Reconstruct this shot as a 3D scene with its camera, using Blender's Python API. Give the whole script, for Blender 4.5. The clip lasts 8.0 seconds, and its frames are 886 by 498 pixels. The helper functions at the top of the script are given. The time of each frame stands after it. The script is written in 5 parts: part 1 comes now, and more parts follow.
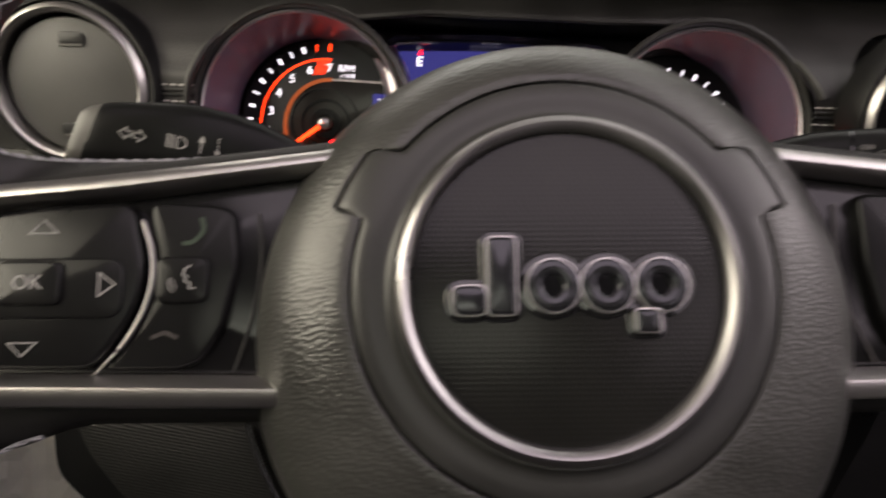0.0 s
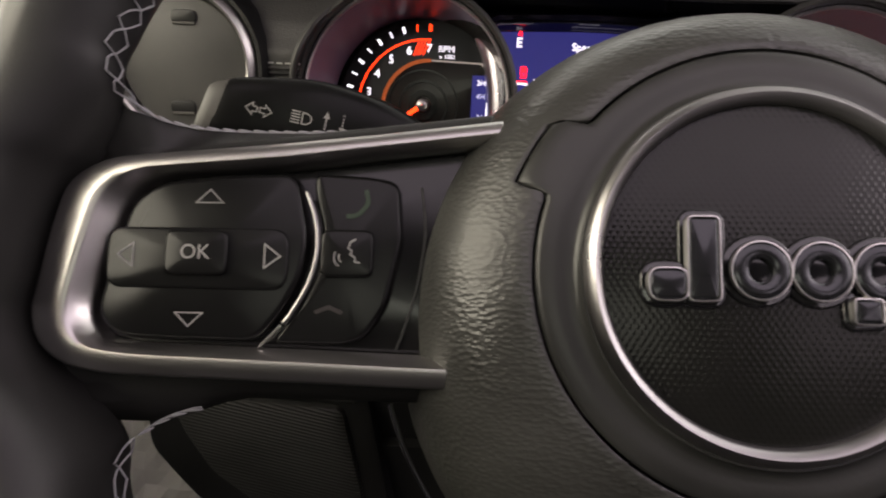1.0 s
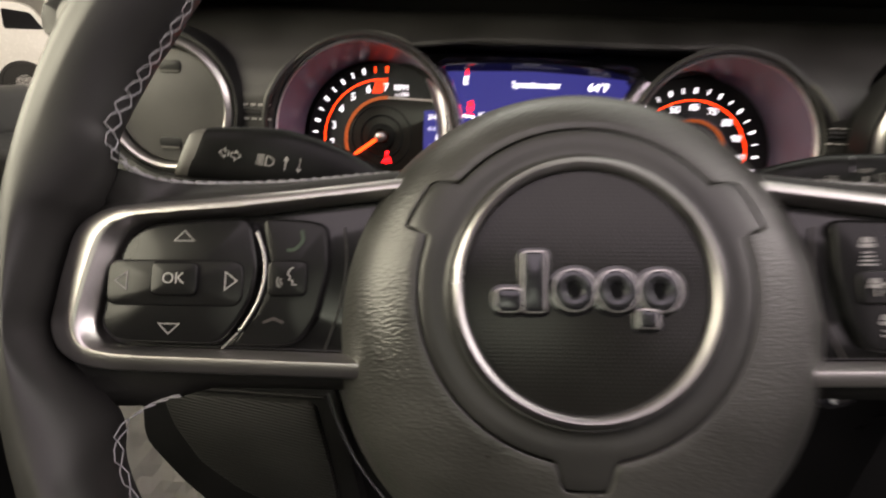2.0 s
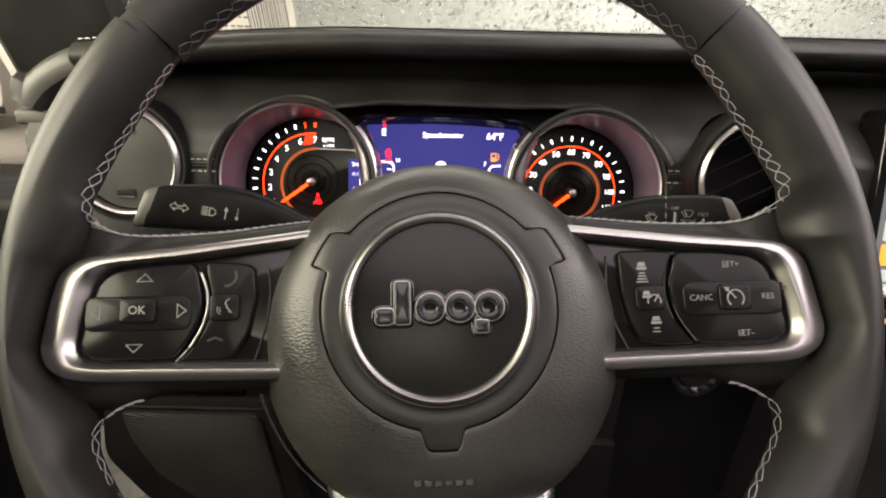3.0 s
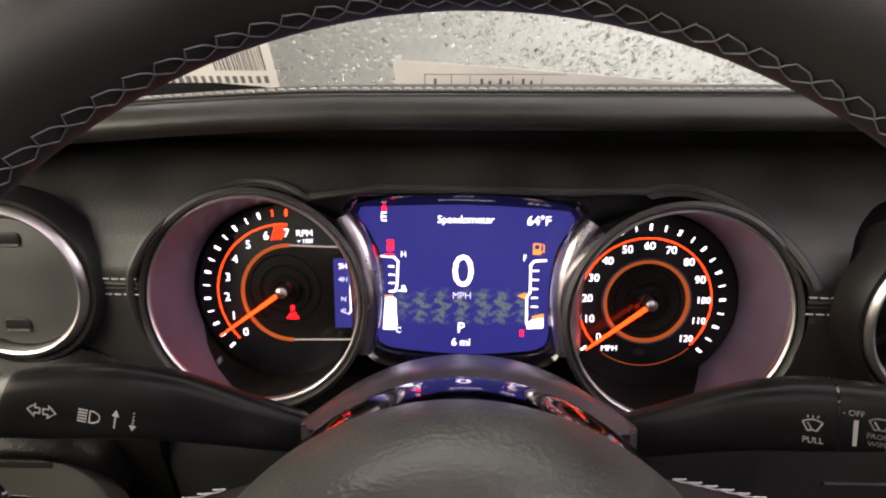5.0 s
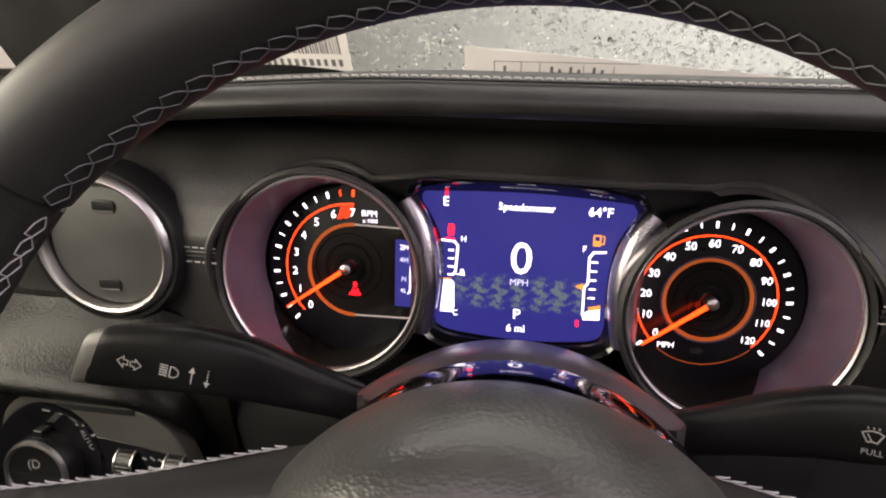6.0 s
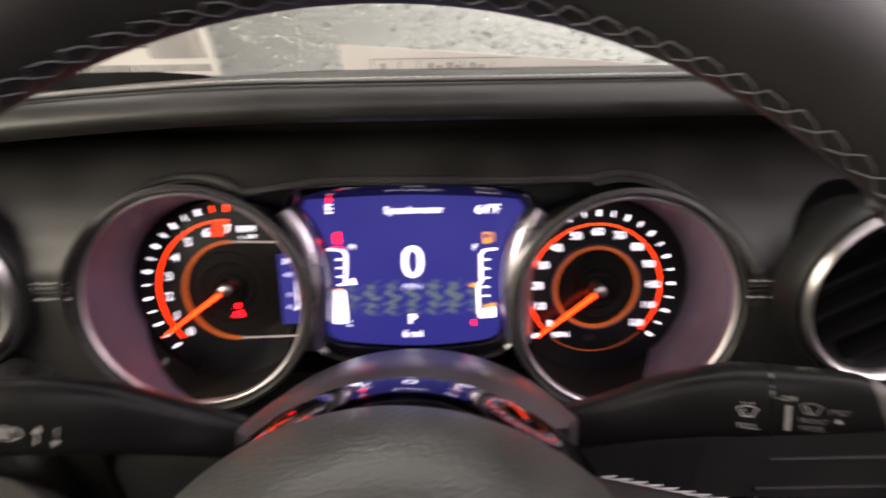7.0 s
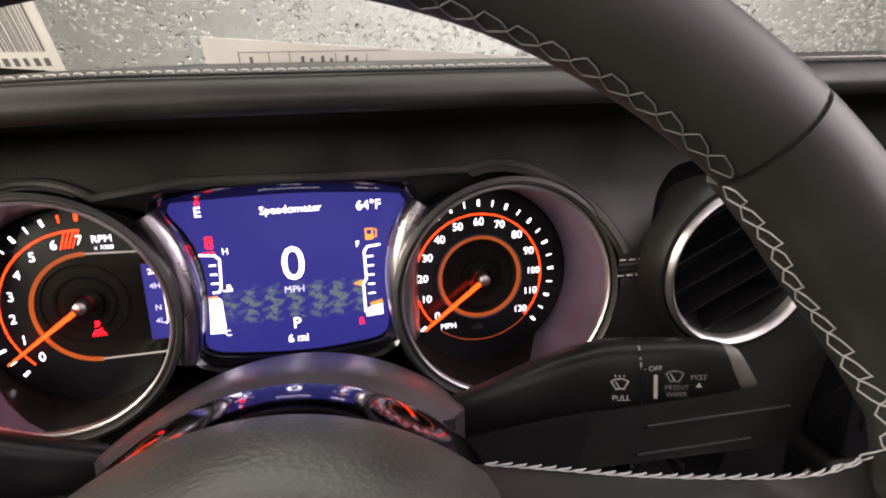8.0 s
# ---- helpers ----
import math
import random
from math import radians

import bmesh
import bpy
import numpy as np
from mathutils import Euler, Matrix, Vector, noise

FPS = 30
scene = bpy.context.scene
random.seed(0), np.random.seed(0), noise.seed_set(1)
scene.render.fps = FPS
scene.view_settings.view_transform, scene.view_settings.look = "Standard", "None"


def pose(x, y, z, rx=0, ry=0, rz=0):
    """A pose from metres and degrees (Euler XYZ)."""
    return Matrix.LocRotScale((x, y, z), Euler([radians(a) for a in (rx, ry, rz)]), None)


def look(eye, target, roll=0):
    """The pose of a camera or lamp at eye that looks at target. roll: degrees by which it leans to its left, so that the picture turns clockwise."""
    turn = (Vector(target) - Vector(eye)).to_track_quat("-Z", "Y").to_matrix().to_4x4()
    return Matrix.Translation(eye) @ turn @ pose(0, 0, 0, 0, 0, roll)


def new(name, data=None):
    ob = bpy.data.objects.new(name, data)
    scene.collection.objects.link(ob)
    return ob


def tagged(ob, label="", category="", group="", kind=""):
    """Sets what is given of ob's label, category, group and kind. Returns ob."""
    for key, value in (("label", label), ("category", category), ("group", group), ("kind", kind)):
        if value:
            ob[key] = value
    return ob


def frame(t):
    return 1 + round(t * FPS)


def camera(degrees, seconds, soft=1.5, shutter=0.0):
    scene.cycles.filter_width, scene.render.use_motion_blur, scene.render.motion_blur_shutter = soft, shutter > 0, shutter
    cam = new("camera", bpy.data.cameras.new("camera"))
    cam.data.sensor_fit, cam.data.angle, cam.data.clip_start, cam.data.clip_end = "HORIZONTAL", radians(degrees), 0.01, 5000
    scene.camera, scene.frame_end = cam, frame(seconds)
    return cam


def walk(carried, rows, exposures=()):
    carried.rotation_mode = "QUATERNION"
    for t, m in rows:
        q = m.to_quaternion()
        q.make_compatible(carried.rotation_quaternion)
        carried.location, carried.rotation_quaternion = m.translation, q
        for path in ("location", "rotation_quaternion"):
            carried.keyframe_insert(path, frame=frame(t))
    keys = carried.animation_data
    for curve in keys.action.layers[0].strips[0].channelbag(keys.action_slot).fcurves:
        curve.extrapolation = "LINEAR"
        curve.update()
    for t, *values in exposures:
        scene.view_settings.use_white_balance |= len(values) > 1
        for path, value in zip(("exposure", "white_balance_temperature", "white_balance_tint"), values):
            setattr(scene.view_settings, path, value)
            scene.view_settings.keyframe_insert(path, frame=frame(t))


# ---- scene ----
cam = camera(74.3, 8.0, soft=2.0, shutter=0.75)
PATH = [
    (0, (-0.0319, -0.1460, 1.1548), (-0.0156, 0.8115, 0.8668), 2.02),
    (0.5, (-0.0541, -0.1411, 1.1484), (-0.0814, 0.8133, 0.8513), 2.45),
    (1, (-0.0650, -0.1407, 1.1482), (-0.1178, 0.8103, 0.8434), 2.42),
    (1.2, (-0.0672, -0.1417, 1.1483), (-0.1252, 0.8090, 0.8434), 2.56),
    (2.3, (-0.0187, -0.2158, 1.1875), (-0.0513, 0.7390, 0.8918), 1.15),
    (2.5, (-0.0103, -0.2376, 1.1961), (-0.0168, 0.7209, 0.9110), 1.24),
    (3, (-0.0047, -0.2516, 1.1993), (0.0180, 0.7116, 0.9314), 1.27),
    (3.5, (-0.0059, -0.2506, 1.1995), (0.0231, 0.7128, 0.9328), 1.30),
    (4, (-0.0099, -0.1679, 1.2318), (0.0262, 0.7926, 0.9547), 1.18),
    (4.2, (-0.0136, -0.1239, 1.2418), (0.0267, 0.8356, 0.9618), 1.40),
    (5.3, (0.0040, -0.0914, 1.2516), (-0.0441, 0.8561, 0.9370), 0.05),
    (5.5, (0.0004, -0.0958, 1.2500), (-0.0562, 0.8532, 0.9417), 0.63),
    (6, (0.0029, -0.0986, 1.2539), (-0.1288, 0.8334, 0.9191), 0.98),
    (6.5, (0.0021, -0.0968, 1.2547), (-0.1111, 0.8338, 0.9086), 0.73),
    (7, (0.0162, -0.0845, 1.2554), (0.0326, 0.8551, 0.9133), -0.86),
    (7.5, (0.0231, -0.0792, 1.2512), (0.1843, 0.8440, 0.9025), -1.00),
    (8, (0.0247, -0.0809, 1.2527), (0.2147, 0.8367, 0.9036), -0.59),
]
walk(cam, [(t, look(eye, target, roll)) for t, eye, target, roll in PATH], [(0.0, -0.16, 6450, 18), (1.2, -0.46, 6400, 18), (2.3, 0.29, 6650, 13), (3.7, 0.29, 6650, 13), (4.2, 0.12, 6500, 15), (5.3, 0.10, 6420, 20), (8.0, 0.2, 6400, 20)])

# ---- world and lights ----
world = bpy.data.worlds.new("world")
scene.world = world
world.use_nodes = True
world.node_tree.nodes["Background"].inputs[0].default_value = (0.9, 0.93, 1.0, 1)
world.node_tree.nodes["Background"].inputs[1].default_value = 0.06


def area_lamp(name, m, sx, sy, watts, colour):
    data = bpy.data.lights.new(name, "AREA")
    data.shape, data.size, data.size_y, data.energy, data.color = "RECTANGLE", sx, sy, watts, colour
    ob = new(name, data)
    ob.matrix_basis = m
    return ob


# light of the hall: area lamps at the cabin's openings and in the hall, plus two added fills
area_lamp("window_light_left", look((-0.64, -0.14, 1.36), (0.1, 0.0, 1.1)), 0.75, 0.34, 9.5, (1.0, 0.95, 0.72))
area_lamp("window_light_right", look((0.95, -0.12, 1.52), (0.1, 0.0, 1.1)), 0.9, 0.42, 6.5, (1.0, 0.90, 0.88))
area_lamp("window_light_rear", look((-0.12, -1.5, 1.66), (0.0, 0.1, 1.1)), 0.62, 0.4, 2.0, (0.96, 1.0, 0.78))
# added fill in front of the solid side wall, for sheen on the right rim
area_lamp("fill_light_rear_right", look((1.10, -1.15, 1.58), (0.1, 0.0, 1.1)), 0.8, 0.44, 2.0, (1.0, 0.87, 0.90))
area_lamp("window_light_front", look((0.26, 0.16, 1.56), (0.05, -0.1, 1.1)), 1.2, 0.3, 3.3, (1.0, 0.97, 0.90))
# added fill under the closed roof; no opening or lamp stands there
area_lamp("roof_fill_light", pose(0.25, -0.60, 1.745), 1.3, 0.66, 6.0, (1.0, 0.86, 0.92))
area_lamp("hall_light_front", look((2.0, 2.6, 3.2), (1.9, 5.2, 1.2)), 2.0, 0.8, 140, (1.0, 0.98, 0.95))
area_lamp("hall_light_side", look((-1.5, 1.2, 3.3), (-2.4, 1.6, 0.6)), 1.5, 0.8, 38, (1.0, 0.95, 0.85))
area_lamp("hall_light_far", look((-5.8, 7.2, 3.9), (-8.3, 10.4, 0.8)), 2.5, 1.2, 240, (1.0, 0.90, 0.74))

# ---- materials ----


def material(name, colour, rough=0.5, metal=0.0, grain=0.0, scale=400.0, depth=0.0006, vary=0.25, cell=False, spec=0.5, coat=0.0, stretch=(1, 1, 1), wear=0.12):
    """A surface with colour variation at two scales, uneven gloss and a fine relief."""
    m = bpy.data.materials.new(name)
    m.use_nodes = True
    nt = m.node_tree
    b = nt.nodes["Principled BSDF"]
    link = nt.links.new
    co = nt.nodes.new("ShaderNodeTexCoord")
    mp = nt.nodes.new("ShaderNodeMapping")
    mp.inputs["Scale"].default_value = stretch
    link(co.outputs["Object"], mp.inputs["Vector"])
    big = nt.nodes.new("ShaderNodeTexNoise")
    big.inputs["Scale"].default_value, big.inputs["Detail"].default_value = 22.0, 5.0
    link(mp.outputs[0], big.inputs["Vector"])
    fine = nt.nodes.new("ShaderNodeTexVoronoi" if cell else "ShaderNodeTexNoise")
    fine.inputs["Scale"].default_value = scale
    if cell:
        fine.feature = "SMOOTH_F1"
        fine.inputs["Smoothness"].default_value = 0.35
    else:
        fine.inputs["Detail"].default_value = 3.0
    link(mp.outputs[0], fine.inputs["Vector"])
    ramp = nt.nodes.new("ShaderNodeMapRange")
    ramp.inputs["From Min"].default_value, ramp.inputs["From Max"].default_value = 0.3, 0.7
    ramp.inputs["To Min"].default_value, ramp.inputs["To Max"].default_value = 1 - vary, 1 + vary
    link(big.outputs[0], ramp.inputs["Value"])
    mix = nt.nodes.new("ShaderNodeVectorMath")
    mix.operation = "SCALE"
    mix.inputs[0].default_value = colour
    link(ramp.outputs[0], mix.inputs["Scale"])
    link(mix.outputs[0], b.inputs["Base Color"])
    rr = nt.nodes.new("ShaderNodeMapRange")
    rr.inputs["From Min"].default_value, rr.inputs["From Max"].default_value = 0.3, 0.7
    rr.inputs["To Min"].default_value, rr.inputs["To Max"].default_value = max(rough - wear, 0.03), min(rough + wear, 1.0)
    link(big.outputs[0], rr.inputs["Value"])
    link(rr.outputs[0], b.inputs["Roughness"])
    b.inputs["Metallic"].default_value = metal
    b.inputs["Specular IOR Level"].default_value = spec
    b.inputs["Coat Weight"].default_value = coat
    b.inputs["Coat Roughness"].default_value = 0.08
    if grain:
        bump = nt.nodes.new("ShaderNodeBump")
        bump.inputs["Strength"].default_value, bump.inputs["Distance"].default_value = grain, depth
        link(fine.outputs[0], bump.inputs["Height"])
        link(bump.outputs[0], b.inputs["Normal"])
    return m


def glow(name, colour, strength):
    m = bpy.data.materials.new(name)
    m.use_nodes = True
    b = m.node_tree.nodes["Principled BSDF"]
    b.inputs["Base Color"].default_value = (*[c * 0.3 for c in colour], 1)
    b.inputs["Roughness"].default_value = 0.4
    b.inputs["Emission Color"].default_value = (*colour, 1)
    b.inputs["Emission Strength"].default_value = strength
    return m


LEATHER = material("black_leather_smooth", (0.017, 0.0167, 0.0158), 0.46, grain=0.07, scale=1100, depth=0.0002, cell=True, spec=0.36, wear=0.05)
GRAIN = material("black_grained_vinyl", (0.037, 0.037, 0.0335), 0.39, grain=0.26, scale=580, depth=0.0006, cell=True, stretch=(1, 1.8, 1), spec=0.58)
SOFT = material("soft_dash_vinyl", (0.019, 0.0186, 0.0168), 0.46, grain=0.2, scale=900, depth=0.0004, cell=True, spec=0.42)
PANEL = material("dark_grey_dash_panel", (0.022, 0.0212, 0.020), 0.50, grain=0.45, scale=1100, depth=0.0003, cell=True, spec=0.48)
SATIN = material("satin_black_plastic", (0.010, 0.010, 0.010), 0.36, grain=0.15, scale=1500, depth=0.0001, spec=0.32)
MATT = material("matt_black_plastic", (0.011, 0.011, 0.011), 0.6, grain=0.4, scale=1300, depth=0.0002, spec=0.3)
GLOSS = material("gloss_black_plastic", (0.008, 0.008, 0.009), 0.07, coat=0.5, wear=0.04)
PAD = material("horn_pad_plastic", (0.026, 0.026, 0.0245), 0.36, grain=0.14, scale=1100, depth=0.0002, spec=0.4, wear=0.05)
SILVER = material("satin_silver_trim", (0.50, 0.485, 0.475), 0.35, metal=1.0, grain=0.10, scale=700, depth=0.0001, vary=0.08, stretch=(0.15, 1, 1))
EMBLEM = material("satin_emblem_ring", (0.31, 0.30, 0.30), 0.36, metal=1.0, vary=0.06)
RING = material("bright_silver_ring", (0.70, 0.69, 0.67), 0.27, metal=1.0, vary=0.06)
FRAME = material("satin_lilac_frame", (0.54, 0.50, 0.54), 0.29, metal=1.0, vary=0.08, wear=0.05)
COLLAR_GLOSS = material("dark_gloss_collar", (0.33, 0.30, 0.36), 0.09, metal=1.0, wear=0.02)
SHROUD = material("satin_column_trim", (0.20, 0.175, 0.19), 0.34, metal=0.9, grain=0.08, scale=1300, depth=0.0001, wear=0.05)
SHUTTER = material("grey_shutter_plastic", (0.046, 0.045, 0.041), 0.5, grain=0.35, scale=1200, depth=0.0002)
CAP = material("grey_cap_plastic", (0.065, 0.062, 0.056), 0.48, grain=0.2, scale=1300, depth=0.0001)
STALK = material("black_stalk_plastic", (0.007, 0.007, 0.007), 0.36, grain=0.15, scale=1500, depth=0.0001, spec=0.15)
KEY = material("satin_key_plastic", (0.007, 0.007, 0.007), 0.22, grain=0.08, scale=1500, depth=0.0001, spec=0.2, wear=0.04)
WELL = material("dark_well_plastic", (0.009, 0.009, 0.009), 0.14, spec=0.4, wear=0.04)
CHROME = material("dark_chrome", (0.26, 0.26, 0.27), 0.24, metal=1.0, vary=0.05, wear=0.05)
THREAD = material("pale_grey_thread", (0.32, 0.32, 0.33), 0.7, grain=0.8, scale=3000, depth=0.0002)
# the same thread, darkened for the shade along the top of the rim
SHADED_THREAD = material("shaded_grey_thread", (0.10, 0.10, 0.105), 0.75, grain=0.8, scale=3000, depth=0.0002)
BADGE = material("dark_badge_chrome", (0.045, 0.046, 0.05), 0.16, metal=0.7, vary=0.05, wear=0.05)
BRIGHT_THREAD = material("pale_seam_thread", (0.46, 0.45, 0.43), 0.7, grain=0.6, scale=3000, depth=0.0002)
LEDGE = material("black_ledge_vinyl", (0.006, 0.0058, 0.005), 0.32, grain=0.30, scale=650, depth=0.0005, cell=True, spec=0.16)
PLATE = material("grey_switch_plate", (0.056, 0.054, 0.047), 0.48, grain=0.25, scale=1200, depth=0.0002, spec=0.4)
DIM_MARK = material("dim_grey_print", (0.10, 0.098, 0.095), 0.6)
MARK = material("pale_grey_print", (0.25, 0.243, 0.235), 0.6)
DIMGREEN = material("dim_green_print", (0.014, 0.030, 0.015), 0.6)
DIMRED = material("dim_red_print", (0.014, 0.009, 0.009), 0.6)
DIAL = material("black_dial_face", (0.006, 0.006, 0.008), 0.35, grain=0.1, scale=1200, depth=0.0001)
GAUGE_RIM = material("pale_gauge_rim", (0.56, 0.54, 0.56), 0.42, metal=1.0, vary=0.05)
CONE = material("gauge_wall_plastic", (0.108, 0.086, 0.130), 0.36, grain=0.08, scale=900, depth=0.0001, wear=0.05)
# smoked discs, and the painted shade of the gauge walls
SMOKE = material("smoked_disc_and_wall_shade", (0.012, 0.010, 0.009), 0.16, spec=0.3)
PAPER = material("white_paper", (0.78, 0.76, 0.71), 0.8, grain=0.3, scale=300, depth=0.0003, vary=0.06)
INK = material("grey_ink", (0.16, 0.16, 0.16), 0.8)
WALLPAINT = material("pale_hall_wall", (0.74, 0.73, 0.69), 0.85, grain=0.4, scale=60, depth=0.004, vary=0.10)
CONCRETE = material("hall_concrete_floor", (0.30, 0.29, 0.27), 0.7, grain=0.6, scale=80, depth=0.003)
WHITECAR = material("white_car_paint", (0.80, 0.79, 0.77), 0.2, coat=0.6, vary=0.03)
RUBBER = material("black_rubber", (0.02, 0.02, 0.02), 0.75, grain=0.5, scale=200, depth=0.001)
HEADLINER = material("grey_cabin_lining", (0.26, 0.235, 0.245), 0.9, grain=0.6, scale=600, depth=0.0006)
LINING = material("dark_cabin_lining", (0.05, 0.048, 0.045), 0.9, grain=0.6, scale=600, depth=0.0006)
CARPET = material("black_carpet", (0.02, 0.02, 0.02), 0.95, grain=1.0, scale=500, depth=0.002)
BODYPAINT = material("white_body_paint", (0.78, 0.77, 0.74), 0.25, coat=0.5, vary=0.04)
WHITE_LIT = glow("lit_white_print", (1.0, 0.95, 1.0), 2.6)
ORANGE_LIT = glow("lit_orange_line", (1.0, 0.037, 0.003), 5.4)
NEEDLE_LIT = glow("lit_orange_needle", (1.0, 0.045, 0.003), 5.4)
AMBER_DIM = glow("dim_amber_ring", (1.0, 0.20, 0.03), 0.32)
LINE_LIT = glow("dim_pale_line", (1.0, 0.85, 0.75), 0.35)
RED_LIT = glow("lit_red_lamp", (1.0, 0.0045, 0.006), 11.0)
YELLOW_LIT = glow("lit_yellow_lamp", (1.0, 0.36, 0.05), 1.3)
PALE_BLUE_LIT = glow("lit_pale_print", (0.75, 0.72, 1.0), 1.4)
BLUE_LIT = glow("lit_blue_screen", (0.024, 0.023, 0.165), 1.25)
PAGE_LIT = glow("lit_grey_page", (0.16, 0.17, 0.17), 0.8)
PALE_SCREEN = glow("lit_pale_screen", (0.55, 0.60, 0.55), 0.9)


def pattern_screen():
    """The screen's lower band: rows of broken pale green chevrons on blue, fading at the band's edges."""
    m = bpy.data.materials.new("lit_patterned_screen")
    m.use_nodes = True
    nt = m.node_tree
    b = nt.nodes["Principled BSDF"]
    co = nt.nodes.new("ShaderNodeTexCoord")
    xyz = nt.nodes.new("ShaderNodeSeparateXYZ")
    nt.links.new(co.outputs["Object"], xyz.inputs[0])

    def calc(op, a, b=0.0):
        n = nt.nodes.new("ShaderNodeMath")
        n.operation = op
        for i, v in enumerate((a, b)):
            if isinstance(v, float):
                n.inputs[i].default_value = v
            else:
                nt.links.new(v, n.inputs[i])
        return n.outputs[0]

    def grain(scale):
        n = nt.nodes.new("ShaderNodeTexNoise")
        n.inputs["Scale"].default_value, n.inputs["Detail"].default_value = scale, 2.0
        nt.links.new(co.outputs["Object"], n.inputs["Vector"])
        return calc("SUBTRACT", n.outputs[0], 0.5)

    wobble, fleck, patch = grain(420.0), grain(560.0), grain(85.0)
    u = calc("ADD", calc("MULTIPLY", xyz.outputs[0], 1 / 0.0125), calc("MULTIPLY", wobble, 0.7))
    v = calc("ADD", calc("MULTIPLY", xyz.outputs[1], 1 / 0.0058), calc("MULTIPLY", wobble, 0.8))
    zig = calc("PINGPONG", u, 0.5)
    rows = calc("SINE", calc("MULTIPLY", calc("ADD", v, calc("MULTIPLY", zig, 1.3)), math.tau))
    cols = calc("SINE", calc("MULTIPLY", calc("ADD", u, calc("MULTIPLY", calc("SINE", calc("MULTIPLY", v, math.pi)), 0.12)), math.tau))
    shape = calc("ADD", calc("MULTIPLY", rows, 0.30), calc("MULTIPLY", cols, 0.34))
    shape = calc("ADD", shape, calc("ADD", calc("MULTIPLY", fleck, 1.3), calc("MULTIPLY", patch, 0.7)))
    far_x = calc("POWER", calc("ABSOLUTE", calc("DIVIDE", calc("SUBTRACT", xyz.outputs[0], 0.0055), 0.046)), 6.0)
    far_y = calc("POWER", calc("ABSOLUTE", calc("DIVIDE", calc("ADD", xyz.outputs[1], 0.0135), 0.0125)), 3.0)
    fade = calc("SUBTRACT", 1.0, calc("MINIMUM", calc("ADD", far_x, far_y), 1.0))
    ramp = nt.nodes.new("ShaderNodeValToRGB")
    ramp.color_ramp.elements[0].position, ramp.color_ramp.elements[0].color = 0.08, (0.030, 0.029, 0.206, 1)
    ramp.color_ramp.elements[1].position, ramp.color_ramp.elements[1].color = 0.62, (0.13, 0.17, 0.17, 1)
    nt.links.new(calc("MULTIPLY", calc("ADD", shape, 0.32), fade), ramp.inputs[0])
    nt.links.new(ramp.outputs[0], b.inputs["Emission Color"])
    b.inputs["Emission Strength"].default_value = 1.0
    b.inputs["Base Color"].default_value = (0.007, 0.007, 0.05, 1)
    b.inputs["Roughness"].default_value = 0.4
    return m


PATTERN = pattern_screen()


def weave():
    """The fine woven relief of the round emblem plate."""
    m = material("woven_black_plate", (0.011, 0.011, 0.010), 0.18, spec=0.27, wear=0.03)
    nt = m.node_tree
    b = nt.nodes["Principled BSDF"]
    co = nt.nodes.new("ShaderNodeTexCoord")
    hs = []
    for turn in (33, -33):
        mp = nt.nodes.new("ShaderNodeMapping")
        mp.inputs["Rotation"].default_value = (0, 0, radians(turn))
        wv = nt.nodes.new("ShaderNodeTexWave")
        wv.inputs["Scale"].default_value = 235.0
        nt.links.new(co.outputs["Object"], mp.inputs["Vector"])
        nt.links.new(mp.outputs[0], wv.inputs["Vector"])
        hs.append(wv)
    mul = nt.nodes.new("ShaderNodeMath")
    mul.operation = "MULTIPLY"
    nt.links.new(hs[0].outputs["Fac"], mul.inputs[0])
    nt.links.new(hs[1].outputs["Fac"], mul.inputs[1])
    bump = nt.nodes.new("ShaderNodeBump")
    bump.inputs["Strength"].default_value, bump.inputs["Distance"].default_value = 0.45, 0.00011
    nt.links.new(mul.outputs[0], bump.inputs["Height"])
    nt.links.new(bump.outputs[0], b.inputs["Normal"])
    return m


WEAVE = weave()


def ribbed():
    """Ribbed plastic of the knee panel."""
    m = material("ribbed_dark_plastic", (0.027, 0.027, 0.0245), 0.45, spec=0.45)
    nt = m.node_tree
    b = nt.nodes["Principled BSDF"]
    co = nt.nodes.new("ShaderNodeTexCoord")
    mp = nt.nodes.new("ShaderNodeMapping")
    mp.inputs["Rotation"].default_value = (0, radians(-11), 0)
    wv = nt.nodes.new("ShaderNodeTexWave")
    wv.bands_direction = "Z"
    wv.inputs["Scale"].default_value = 125.0
    bump = nt.nodes.new("ShaderNodeBump")
    bump.inputs["Strength"].default_value, bump.inputs["Distance"].default_value = 0.6, 0.0009
    nt.links.new(co.outputs["Object"], mp.inputs["Vector"])
    nt.links.new(mp.outputs[0], wv.inputs["Vector"])
    nt.links.new(wv.outputs["Fac"], bump.inputs["Height"])
    nt.links.new(bump.outputs[0], b.inputs["Normal"])
    return m


RIBBED = ribbed()


def clear(name, tint, gloss):
    m = bpy.data.materials.new(name)
    m.use_nodes = True
    nt = m.node_tree
    nt.nodes.remove(nt.nodes["Principled BSDF"])
    tr = nt.nodes.new("ShaderNodeBsdfTransparent")
    tr.inputs[0].default_value = (*tint, 1)
    gl = nt.nodes.new("ShaderNodeBsdfGlossy")
    gl.inputs["Roughness"].default_value = 0.03
    mx = nt.nodes.new("ShaderNodeMixShader")
    mx.inputs[0].default_value = gloss
    nt.links.new(tr.outputs[0], mx.inputs[1])
    nt.links.new(gl.outputs[0], mx.inputs[2])
    nt.links.new(mx.outputs[0], nt.nodes["Material Output"].inputs[0])
    return m


PANE = clear("window_glass", (0.93, 0.95, 0.92), 0.04)


